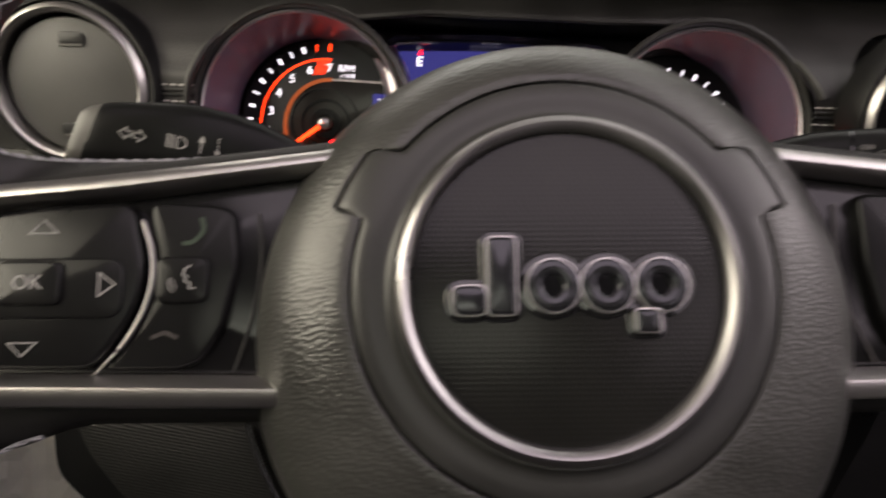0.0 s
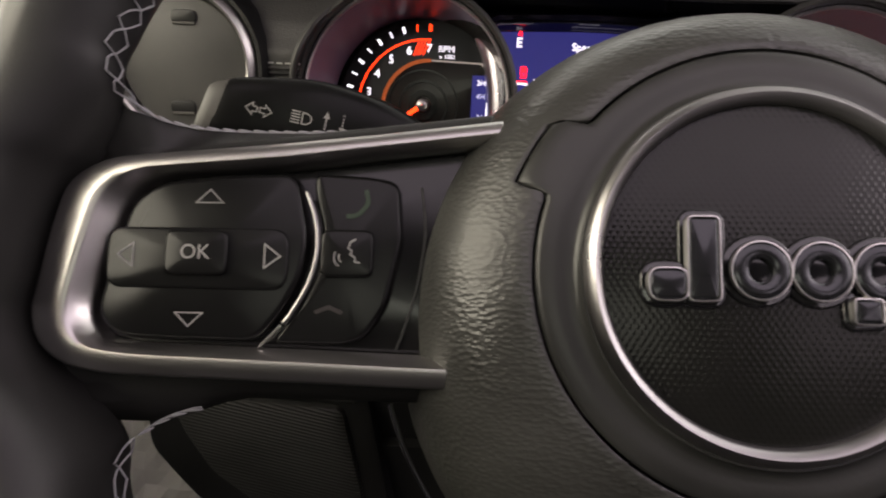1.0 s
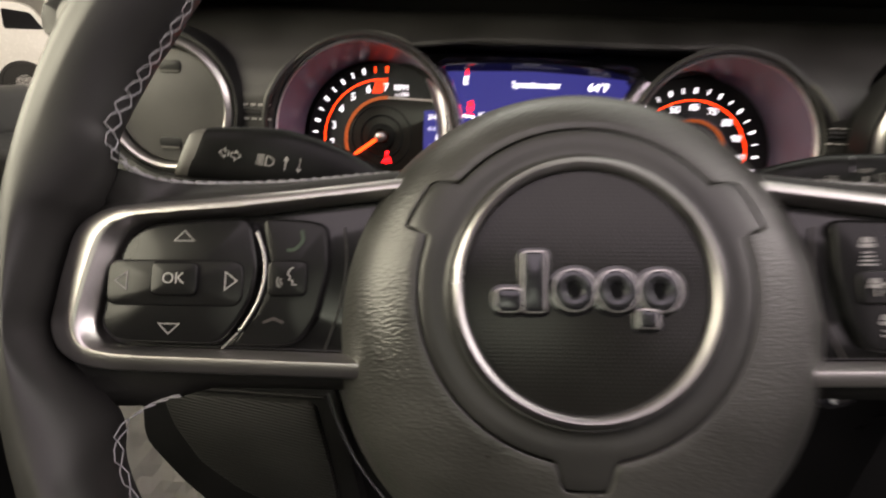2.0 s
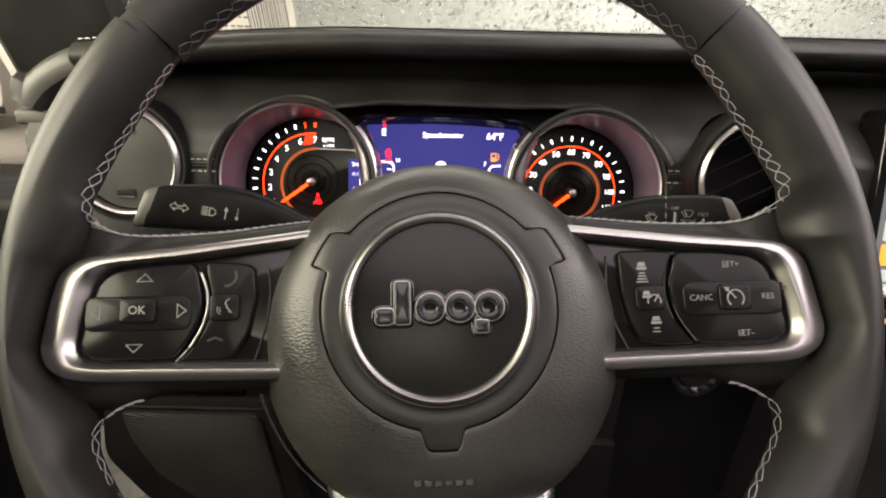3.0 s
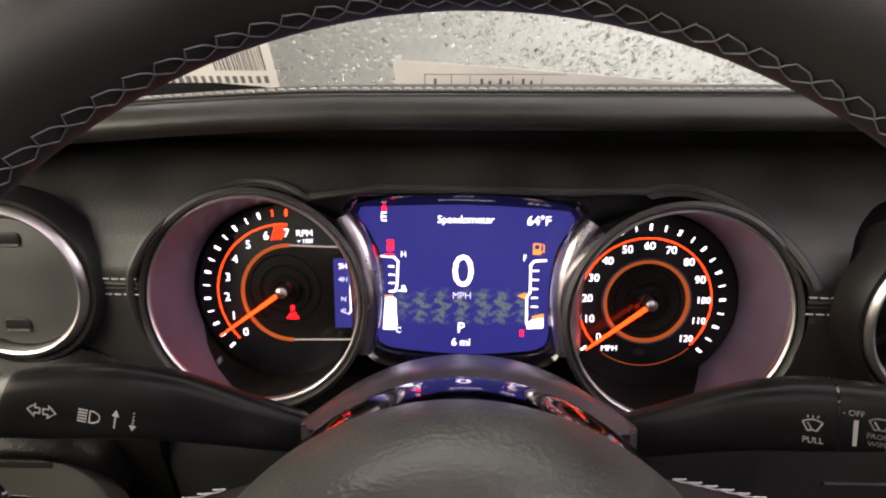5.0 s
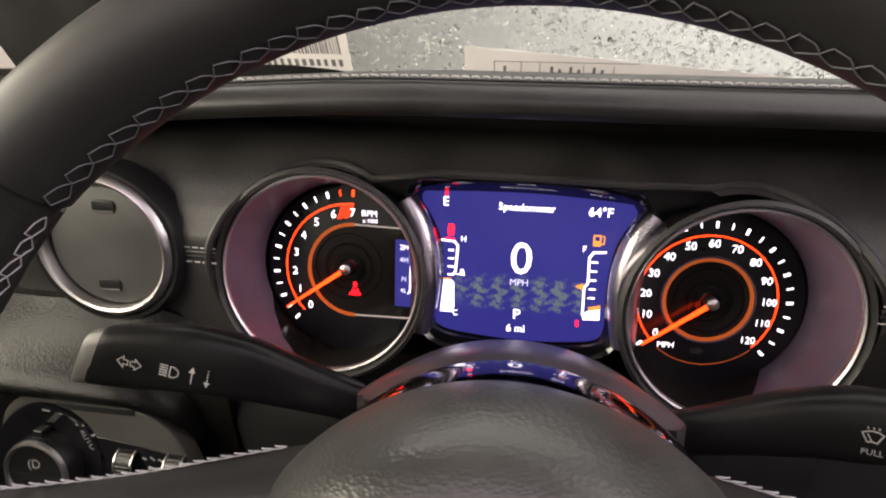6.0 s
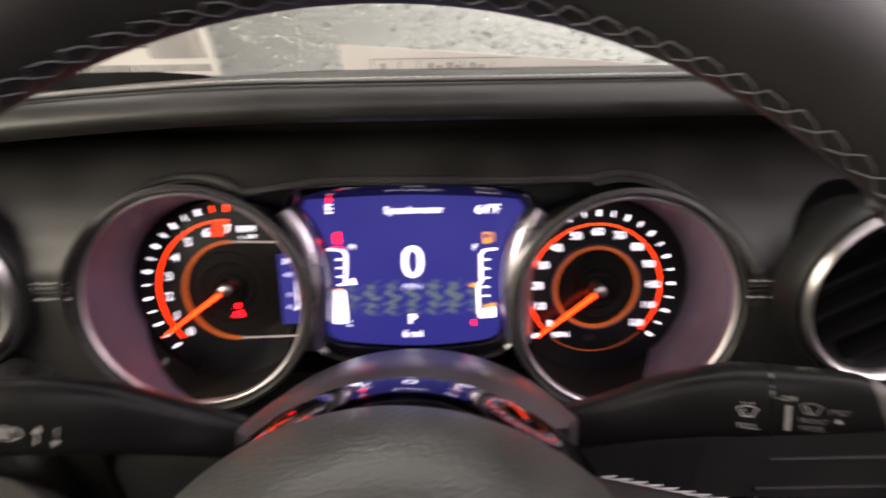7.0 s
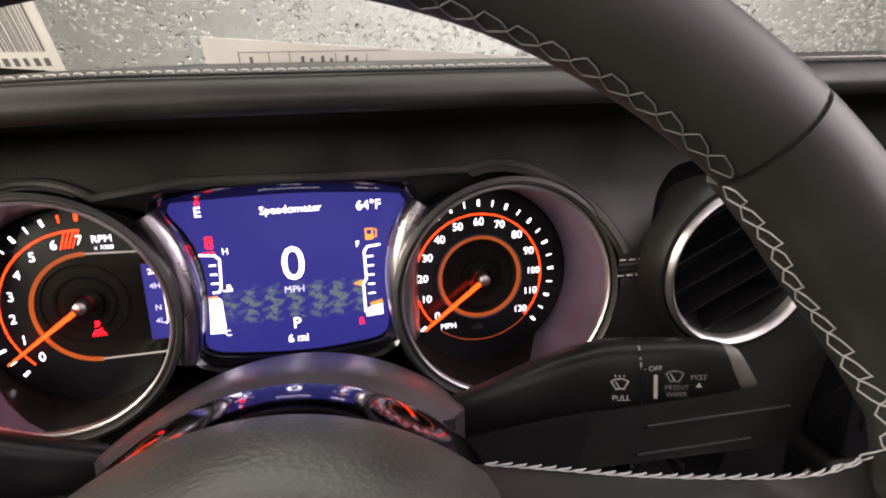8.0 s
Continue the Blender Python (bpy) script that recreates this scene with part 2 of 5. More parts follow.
def water():
    m = bpy.data.materials.new("water_drops")
    m.use_nodes = True
    b = m.node_tree.nodes["Principled BSDF"]
    b.inputs["Transmission Weight"].default_value = 1.0
    b.inputs["IOR"].default_value = 1.33
    b.inputs["Roughness"].default_value = 0.02
    b.inputs["Base Color"].default_value = (1, 1, 1, 1)
    return m


WATER = water()

# ---- building helpers (lengths in millimetres) ----


def thing(name, m, label, category, group="", kind=""):
    ob = new(name)
    ob.empty_display_size = 0.02
    ob.matrix_basis = m
    return tagged(ob, label, category, group, kind)


def part(name, bm, mat, parent=None, label="", smooth=True, here=False, sharp=40):
    """Links a bmesh, in millimetres, as one mesh. here: its coordinates are those of the place, not of the parent."""
    bmesh.ops.recalc_face_normals(bm, faces=bm.faces)
    me = bpy.data.meshes.new(name)
    shift = Matrix.Diagonal((0.001, 0.001, 0.001, 1))
    if here and parent:
        top, chain = parent, Matrix()
        while top:
            chain = top.matrix_basis @ chain
            top = top.parent
        shift = chain.inverted() @ shift
    bm.transform(shift)
    for f in bm.faces:
        f.smooth = smooth
    if smooth:
        for e in bm.edges:
            if len(e.link_faces) == 2 and e.calc_face_angle(0) > radians(sharp):
                e.smooth = False
    bm.to_mesh(me)
    bm.free()
    me.materials.append(mat)
    ob = new(name, me)
    ob.parent = parent
    if label:
        ob["label"] = label
    return ob


def loft(rings, closed=True, caps=False, wrap=False):
    """A skin over rings of equal count. closed: each ring is a loop; wrap: the last ring joins the first."""
    bm = bmesh.new()
    rows = [[bm.verts.new(p) for p in ring] for ring in rings]
    n = len(rows[0])
    pairs = list(zip(rows, rows[1:])) + ([(rows[-1], rows[0])] if wrap else [])
    for a, b in pairs:
        for i in range(n if closed else n - 1):
            j = (i + 1) % n
            bm.faces.new((a[i], a[j], b[j], b[i]))
    if caps:
        bm.faces.new(rows[0])
        bm.faces.new(rows[-1])
    return bm


def merge(bm, other):
    me = bpy.data.meshes.new("tmp")
    other.to_mesh(me)
    other.free()
    bm.from_mesh(me)
    bpy.data.meshes.remove(me)
    return bm


def tube(points, r, n=8, closed=False, flat=1.0, caps=True):
    """A round bar along points."""
    pts = [Vector(p) for p in points]
    rings, side = [], None
    count = len(pts)
    for i, p in enumerate(pts):
        a = pts[i - 1] if (i or closed) else p
        b = pts[(i + 1) % count] if (i < count - 1 or closed) else p
        t = (b - a).normalized()
        if side is None:
            side = t.orthogonal().normalized() if abs(t.z) > 0.9 else t.cross(Vector((0, 0, 1))).normalized()
        side = (side - t * side.dot(t)).normalized()
        up = side.cross(t)
        rad = r[i] if isinstance(r, (list, tuple)) else r
        rings.append([p + side * (math.cos(k * math.tau / n) * rad) + up * (math.sin(k * math.tau / n) * rad * flat) for k in range(n)])
    return loft(rings, caps=caps and not closed, wrap=closed)


def rounded(points, r, steps=5):
    """A polygon with its corners rounded."""
    out, n = [], len(points)
    for i, p in enumerate(points):
        p, a, b = Vector(p).to_2d(), Vector(points[i - 1]).to_2d(), Vector(points[(i + 1) % n]).to_2d()
        rr = r[i] if isinstance(r, (list, tuple)) else r
        da, db = (a - p), (b - p)
        k = min(rr, da.length * 0.49, db.length * 0.49)
        s, e = p + da.normalized() * k, p + db.normalized() * k
        for j in range(steps + 1):
            t = j / steps
            out.append(s * (1 - t) ** 2 + p * (2 * t * (1 - t)) + e * t ** 2)
    return [(v.x, v.y) for v in out]


def rect(u0, v0, u1, v1, r=1.5, steps=4):
    return rounded([(u0, v0), (u1, v0), (u1, v1), (u0, v1)], r, steps)


def circle(u, v, r, n=48, ry=None):
    return [(u + r * math.cos(i * math.tau / n), v + (ry or r) * math.sin(i * math.tau / n)) for i in range(n)]


def grown(outline, d):
    """The outline moved inwards by d."""
    n = len(outline)
    area = sum(outline[i - 1][0] * outline[i][1] - outline[i][0] * outline[i - 1][1] for i in range(n))
    sgn = 1 if area > 0 else -1
    out = []
    for i in range(n):
        a, p, b = Vector(outline[i - 1]), Vector(outline[i]), Vector(outline[(i + 1) % n])
        t = (b - a)
        t = t.normalized() if t.length > 1e-9 else Vector((1, 0))
        q = p + Vector((-t.y, t.x)) * d * sgn
        out.append((q.x, q.y))
    return out


def slab(outline, w0, w1, edge=0.8, crown=0.0):
    """A plate from w0 to w1 with a rounded upper edge."""
    rings = [[(u, v, w0) for u, v in outline], [(u, v, w1 - edge) for u, v in outline]]
    for a in (30, 60, 90):
        d = edge * (1 - math.cos(radians(a)))
        rings.append([(u, v, w1 - edge + edge * math.sin(radians(a))) for u, v in grown(outline, d)])
    bm = loft(rings, caps=False)
    bm.verts.ensure_lookup_table()
    n = len(outline)
    top = [bm.verts[len(bm.verts) - n + i] for i in range(n)]
    bot = [bm.verts[i] for i in range(n)]
    c = bm.verts.new((sum(v.co.x for v in top) / n, sum(v.co.y for v in top) / n, w1 + crown))
    for i in range(n):
        bm.faces.new((top[i], top[(i + 1) % n], c))
    bm.faces.new(bot)
    return bm


def stroke(points, width, w, closed=False, thick=0.15):
    """A flat printed line."""
    pts = [Vector(p) for p in points]
    bm = bmesh.new()
    n = len(pts)
    rows = []
    for i, p in enumerate(pts):
        a = pts[i - 1] if (i or closed) else p
        b = pts[(i + 1) % n] if (i < n - 1 or closed) else p
        d1 = (p - a).normalized() if (p - a).length > 1e-6 else (b - p).normalized()
        d2 = (b - p).normalized() if (b - p).length > 1e-6 else d1
        t = (d1 + d2).normalized()
        nn = Vector((-t.y, t.x))
        k = width / 2 / max(0.4, nn.dot(Vector((-d1.y, d1.x))))
        rows.append([(p.x + nn.x * k, p.y + nn.y * k, w + thick), (p.x - nn.x * k, p.y - nn.y * k, w + thick),
                     (p.x - nn.x * k, p.y - nn.y * k, w), (p.x + nn.x * k, p.y + nn.y * k, w)])
    bm.free()
    return loft(rows, closed=True, caps=not closed, wrap=closed)


def fill(outline, w, thick=0.15):
    bm = bmesh.new()
    lo = [bm.verts.new((u, v, w)) for u, v in outline]
    hi = [bm.verts.new((u, v, w + thick)) for u, v in outline]
    n = len(outline)
    for i in range(n):
        bm.faces.new((lo[i], lo[(i + 1) % n], hi[(i + 1) % n], hi[i]))
    bm.faces.new(lo)
    bm.faces.new(hi)
    bmesh.ops.triangulate(bm, faces=[f for f in bm.faces if len(f.verts) > 4])
    return bm


def ring(c, r0, r1, w0, w1, n=64):
    """A flat washer between two radii."""
    prof = [(r0, w0), (r0, w1), (r1, w1), (r1, w0)]
    return lathe(prof, c, n, wrap=True)


def lathe(profile, c=(0, 0), n=64, wrap=False, a0=0.0, a1=360.0):
    full = a1 - a0 >= 359.9
    rings = []
    for r, w in profile:
        rings.append([(c[0] + r * math.cos(radians(a0 + (a1 - a0) * i / (n if full else n - 1))),
                       c[1] + r * math.sin(radians(a0 + (a1 - a0) * i / (n if full else n - 1))), w) for i in range(n)])
    return loft(rings, closed=full, wrap=wrap)


def text(words, size, u, v, w, mat, parent, turn=0.0, m=None, mirror=False, bold=0.0, name="lettering"):
    """Printed words, as a mesh, middle at u, v."""
    cu = bpy.data.curves.new("type", "FONT")
    cu.body, cu.size, cu.align_x, cu.align_y, cu.offset = words, 1.0, "CENTER", "CENTER", bold
    cu.extrude, cu.resolution_u = 0.0, 3
    tmp = new("type", cu)
    me = bpy.data.meshes.new_from_object(tmp)
    bpy.data.objects.remove(tmp)
    bpy.data.curves.remove(cu)
    me.name = name
    me.materials.clear()
    me.materials.append(mat)
    k = size / 0.7 * 0.001
    place = pose(u * 0.001, v * 0.001, w * 0.001, 0, 0, turn) @ Matrix.Diagonal((-k if mirror else k, k, k, 1))
    if m:
        place = m @ place
    me.transform(place)
    ob = new(name, me)
    ob.parent = parent
    return ob


def arc(c, r, a0, a1, n=40):
    return [(c[0] + r * math.cos(radians(a0 + (a1 - a0) * i / (n - 1))), c[1] + r * math.sin(radians(a0 + (a1 - a0) * i / (n - 1)))) for i in range(n)]


def spline(points, steps=8):
    """A smooth line through points."""
    pts = [Vector(p) for p in points]
    out = []
    for i in range(len(pts) - 1):
        a, b, c, d = pts[max(i - 1, 0)], pts[i], pts[i + 1], pts[min(i + 2, len(pts) - 1)]
        for k in range(steps):
            t = k / steps
            out.append(0.5 * ((2 * b) + (c - a) * t + (2 * a - 5 * b + 4 * c - d) * t * t + (3 * b - a - 3 * c + d) * t ** 3))
    out.append(pts[-1])
    return out


def resample(points, n):
    pts = [Vector(p) for p in points]
    ds = [0.0]
    for a, b in zip(pts, pts[1:]):
        ds.append(ds[-1] + (b - a).length)
    out, j = [], 0
    for i in range(n):
        s = ds[-1] * i / (n - 1)
        while j < len(ds) - 2 and ds[j + 1] < s:
            j += 1
        t = (s - ds[j]) / max(ds[j + 1] - ds[j], 1e-9)
        out.append(pts[j].lerp(pts[j + 1], min(t, 1.0)))
    return out


def box(x0, x1, y0, y1, z0, z1, edge=0.0):
    bm = bmesh.new()
    bmesh.ops.create_cube(bm, size=1.0)
    for v in bm.verts:
        v.co = ((x0 + x1) / 2 + v.co.x * (x1 - x0), (y0 + y1) / 2 + v.co.y * (y1 - y0), (z0 + z1) / 2 + v.co.z * (z1 - z0))
    if edge:
        bmesh.ops.bevel(bm, geom=list(bm.edges), offset=edge, segments=3, affect="EDGES", profile=0.5)
    return bm


def structure(name, bm, mat, label, category):
    return tagged(part(name, bm, mat), label, category, kind="structure")

# ---- the hall outside ----
structure("ground", box(-16000, 9000, -9000, 16500, -60, 0), CONCRETE, "grey concrete hall floor", "floor")
# slab added to lift the parked car to its height in the camera's view
structure("raised_floor", box(-14900, -3400, 6500, 15000, -5, 250, 10), CONCRETE, "concrete floor slab lifting the parked car to fit the view", "floor")
structure("wall_north", box(-3200, 7000, 5200, 5350, 0, 4200), WALLPAINT, "pale painted hall wall ahead of the car", "wall")
structure("wall_return", box(-3350, -3200, 5200, 15000, 0, 4200), WALLPAINT, "pale painted wall beside the parked car", "wall")
structure("wall_far", box(-15000, -3200, 15000, 15150, 0, 4200), WALLPAINT, "pale painted far hall wall", "wall")
structure("wall_west", box(-15150, -15000, -7000, 15150, 0, 4200), WALLPAINT, "pale painted hall wall beside the parked cars", "wall")
structure("wall_east", box(7000, 7150, -7000, 5350, 0, 4200), WALLPAINT, "pale painted hall wall", "wall")
structure("wall_south", box(-15000, 7000, -7150, -7000, 0, 4200), WALLPAINT, "pale painted hall wall", "wall")
structure("ceiling", box(-15100, 7100, -7100, 15100, 4200, 4300), WALLPAINT, "pale hall ceiling", "ceiling")

# ---- the cabin shell ----
structure("cabin_floor", box(-520, 1150, -1700, 700, 420, 450), CARPET, "black carpeted car floor", "floor")
# unseen roof, pale then dark, split to shape reflections on the wheel
structure("cabin_roof", box(-520, 1150, -1000, 60, 1760, 1790), HEADLINER, "unseen front roof, grey for the wheel's reflections", "ceiling")
structure("cabin_roof_rear", box(-520, 1150, -1700, -1003, 1760, 1790), LINING, "unseen rear roof, dark to bound the wheel's reflections", "ceiling")
structure("door_left", box(-540, -480, -1000, 260, 450, 1185, 12), SATIN, "black lower door panel beside the wheel", "door")
structure("door_front", box(-545, -508, 264, 452, 500, 1136, 14), CAP, "grey trimmed front edge of the door", "door")
structure("door_post", box(-500, -322, 262, 420, 430, 1095, 10), MATT, "black door post beside the footwell", "door post")
structure("door_right", box(1120, 1170, -1000, 330, 450, 1185, 12), SATIN, "black lower passenger door panel", "door")
structure("wall_rear", box(-540, 1170, -1740, -1700, 420, 1350), LINING, "dark lined rear of the cabin", "wall")
structure("wall_rear_left", box(-540, -500, -1700, -1000, 420, 1790), LINING, "dark lined side of the cabin", "wall")
structure("wall_rear_right", box(1130, 1170, -1700, -1000, 420, 1790), LINING, "dark lined side of the cabin", "wall")
structure("bulkhead", box(-345, 1150, 420, 450, 420, 1225), MATT, "matt black bulkhead under the windscreen", "wall")

# windscreen pane, leaning back, with its frame
LEAN_BACK = radians(33)


def on_glass(x, s, out=0.0):
    """A point of the pane, s along its slope from the lower edge, out towards the open."""
    return Vector((x, 372 - s * math.sin(LEAN_BACK) + out * math.cos(LEAN_BACK), 1226 + s * math.cos(LEAN_BACK) + out * math.sin(LEAN_BACK)))


windscreen = thing("windscreen", pose(0.2, 0.372, 1.226), "wet flat windscreen covered in water drops", "windscreen", kind="structure")
pane = part("pane", loft([[on_glass(x, s, o) for x, s, o in ((-352, -6, 0), (1060, -6, 0), (1060, -6, 5), (-352, -6, 5))],
                          [on_glass(x, s, o) for x, s, o in ((-352, 620, 0), (1060, 620, 0), (1060, 620, 5), (-352, 620, 5))]], caps=True), PANE, windscreen, here=True)
pane.visible_shadow = False
for corners in (((-410, -25), (-299, -25), (-299, 30), (-452, 30), (-433, 0)), ((1060, -25), (1110, -25), (1130, 0), (1150, 30), (1060, 30))):
    part("pillar", loft([[on_glass(x, s, o) for x, o in corners] for s in (-40, 640)], caps=True), MATT, windscreen, "black windscreen pillar", here=True)
part("pillar_flange", loft([[on_glass(x, s, o) for x, o in ((-453, 28), (-453, 40), (-464, 40), (-464, 28))] for s in (-60, 640)], caps=True), BODYPAINT, windscreen, "pale painted edge of the door opening", here=True)


def drops():
    """Water drops scattered over the lower pane, thick and thin by patches."""
    rnd = random.Random(4)
    bm = bmesh.new()
    made = 0
    while made < 17000:
        x, s = rnd.uniform(-330, 760), rnd.uniform(0, 85)
        if noise.noise(Vector((x * 0.02, s * 0.035, 3.0))) < rnd.uniform(-0.55, 0.25):
            continue
        r = 0.35 + 1.5 * rnd.random() ** 2.4
        made += 1
        n = 6
        ax, ay = r * rnd.uniform(0.8, 1.15), r * rnd.uniform(0.9, 1.5)
        rows = []
        for q, h in ((1.0, 0.0), (0.8, 0.5), (0.4, 0.75)):
            rows.append([bm.verts.new(on_glass(x + ax * q * math.cos(k * math.tau / n), s + ay * q * math.sin(k * math.tau / n), 5.02 + h * r)) for k in range(n)])
        for a, b in zip(rows, rows[1:]):
            for k in range(n):
                bm.faces.new((a[k], a[(k + 1) % n], b[(k + 1) % n], b[k]))
        bm.faces.new(rows[-1])
        bm.faces.new(rows[0])
    return bm


tagged(part("water_drops", drops(), WATER), "clear water drops on the outside of the windscreen", "water", kind="stuff")


def sheet_on_glass(name, x0, x1, s0, s1, label, skew=0.0):
    ob = thing(name, pose((x0 + x1) / 2000, 0.3, 1.24), label, "sticker")
    pts = [(x0, s0), (x1, s0), (x1, s1 + skew), (x0, s1)]
    part("sheet", loft([[on_glass(x, s, -0.6) for x, s in pts], [on_glass(x, s, -0.9) for x, s in pts]], caps=True), PAPER, ob, here=True, smooth=False)
    return ob


def ink(ob, x0, x1, s0, s1):
    pts = [(x0, s0), (x1, s0), (x1, s1), (x0, s1)]
    part("printed_bar", loft([[on_glass(x, s, -0.95) for x, s in pts], [on_glass(x, s, -1.1) for x, s in pts]], caps=True), INK, ob, here=True, smooth=False)


label_a = sheet_on_glass("window_label", -250, -137, 6, 120, "white paper window label with printed bars inside the windscreen")
rnd = random.Random(7)
for row in range(4):
    x = -244.0
    while x < -186:
        wdt = rnd.uniform(1.5, 6)
        ink(label_a, x, x + wdt, 30 + row * 9, 31.6 + row * 9)
        x += wdt + rnd.uniform(1.2, 3)
for k in range(17):
    ink(label_a, -243 + k * 6, -240.4 + k * 6 + rnd.uniform(0, 1.4), 10, 16)
x = -182.0
while x < -143:
    wdt = rnd.choice((0.5, 0.8, 1.3))
    ink(label_a, x, x + wdt, 21, 62)
    x += wdt + rnd.choice((0.7, 1.1, 1.5))
part("lower_mask", loft([[on_glass(x, q, o) for x, q in ((-345, -5), (-345, 10), (-185, 10.5), (-150, 7), (-112, -5))] for o in (-1.4, -1.8)], caps=True), MATT, windscreen, "black band along the lower glass edge", here=True, smooth=False)
label_b = sheet_on_glass("paper_slip", -48, 205, 4, 30, "white printed paper slip lying against the windscreen", skew=-22)
for x0, x1, s0, s1 in ((-26, 128, 6, 6.5), (-26, 80, 17.5, 18), (-26, -25.4, 6, 18), (-6, -5.4, 6, 18), (8, 8.5, 6, 17), (40, 40.5, 6, 16), (62, 62.5, 6, 15)):
    ink(label_b, x0, x1, s0, s1)
for i, (x0, n) in enumerate(((-19, 1), (16, 2), (30, 2), (47, 2))):
    for k in range(n):
        ink(label_b, x0 + k * 6, x0 + 2.2 + k * 6, 8, 14 - k * 2)

# ---- a white car parked beside ----
car = thing("parked_car", pose(-9.82, 10.33, 0.25, 0, 0, -52.5), "white parked hatchback on the far side of the hall", "car")
side = rounded([(-1990, 380), (1930, 380), (1960, 760), (1900, 1210), (1560, 1690), (1300, 1760), (-350, 1720), (-950, 1240), (-1750, 1120), (-1990, 800)], 110, 5)
part("body", loft([[(x, y, z) for y, z in grown(side, d)] for x, d in ((-850, 90), (-780, 10), (-700, 0), (700, 0), (780, 10), (850, 40))], caps=True), WHITECAR, car)
for quad in ([(-560, 1270), (240, 1270), (240, 1620), (-270, 1620)], [(300, 1270), (1040, 1270), (1040, 1620), (300, 1620)], [(1100, 1275), (1700, 1285), (1520, 1560), (1100, 1610)]):
    part("side_window", loft([[(x, y, z) for y, z in rounded(quad, 50, 4)] for x in (780, 858)], caps=True), GLOSS, car, "dark side window")
part("sill", box(840, 866, -1000, 940, 300, 395, 10), RUBBER, car, "black sill strip")
part("rear_bumper", box(838, 868, 1640, 1930, 300, 420, 10), RUBBER, car, "black lower bumper edge")
for y in (-1250, 1280):
    part("wheel_arch", loft([[(x, y + r * math.cos(radians(a)), 345 + r * math.sin(radians(a))) for a in range(0, 360, 12)] for x, r in ((700, 395), (853, 395), (856, 385))], caps=True), RUBBER, car, "dark wheel arch")
    tyre = part("wheel", lathe([(200, 40), (330, 30), (345, 60), (345, 180), (330, 210), (150, 210)], n=36), RUBBER, car, "black tyre on a pale rim")
    tyre.matrix_basis = pose(0.675, y / 1000, 0.345, 90, 0, 90)
    part("rim", lathe([(5, 190), (60, 200), (190, 185), (205, 205), (205, 60)], n=36), SILVER, tyre, "silver wheel rim")
    for k in range(5):
        part("spoke", loft([[(r * math.cos(k * 1.2566 + o), r * math.sin(k * 1.2566 + o), w) for o, w in ((-g, 206), (g, 206), (g, 196), (-g, 196))] for r, g in ((40, 0.5), (110, 0.2), (200, 0.16))], caps=True), RING, tyre)

# ---- the dashboard ----
dash = thing("dashboard", pose(0.2, 0.3, 1.1), "black soft-touch dashboard with pale stitching", "dashboard")


def dip(x):
    """How far the top of the dash sinks towards the door."""
    return 13 * max(0.0, (-60 - x) / 190) ** 1.4


def extruded(profile, xs):
    return loft([[(x, y, z - dip(x)) for y, z in profile] for x in xs], caps=True)


XS = [-252 + i * 40 for i in range(34)]
roll = [(p.x, p.y) for p in spline([(230, 1238.2, 0), (200, 1238.6, 0), (184, 1237.6, 0), (175.5, 1234.6, 0), (170.8, 1230, 0), (170, 1226, 0), (172.5, 1222.3, 0), (179, 1220.3, 0), (195, 1219.6, 0)], 4)]
top_profile = [(395, 1232), (300, 1235.5)] + roll + [(225, 1219), (268, 1218.5), (272, 1195), (395, 1195)]
part("padded_top", extruded(top_profile, XS), SOFT, dash, here=True)


def face_depth(x, z):
    pts = [(1206, 240), (1203, 226), (1201, 223), (1190, 212), (1178, 196), (1165, 184), (1150, 176), (1130, 177), (1100, 181), (1075, 186), (1040, 190), (1000, 196)]
    y = pts[-1][1]
    for (za, ya), (zb, yb) in zip(pts, pts[1:]):
        if zb <= z <= za:
            y = ya + (yb - ya) * (za - z) / (za - zb)
            break
    return y - 0.045 * x * max(0.0, min(1.0, (1195 - z) / 40))


HOLES = ((-107.6, 1128.6, 58.6), (112.2, 1127.4, 57.2), (-229, 1142, 42.5), (224, 1142, 42.5))


def gauge_panel():
    bm = bmesh.new()
    nx, nz, x0, z0, d = 261, 70, -303.0, 996.0, 3.0
    grid = {}

    def vert(i, k):
        if (i, k) not in grid:
            x, z = x0 + i * d, z0 + k * d
            for hx, hz, hr in HOLES:
                q = math.hypot(x - hx, z - hz)
                if hr - 2.2 < q < hr + 2.2:
                    x, z = hx + (x - hx) * hr / q, hz + (z - hz) * hr / q
            grid[i, k] = bm.verts.new((x, face_depth(x, z), z))
        return grid[i, k]

    for i in range(nx):
        for k in range(nz):
            x, z = x0 + (i + 0.5) * d, z0 + (k + 0.5) * d
            if any(math.hypot(x - hx, z - hz) < hr for hx, hz, hr in HOLES):
                continue
            if -95 < x < 100 and 1060 < z < 1184:
                continue
            bm.faces.new((vert(i, k), vert(i + 1, k), vert(i + 1, k + 1), vert(i, k + 1)))
    return bm


part("gauge_panel", gauge_panel(), PANEL, dash, "dark grey grained panel round the gauges", here=True, sharp=80)
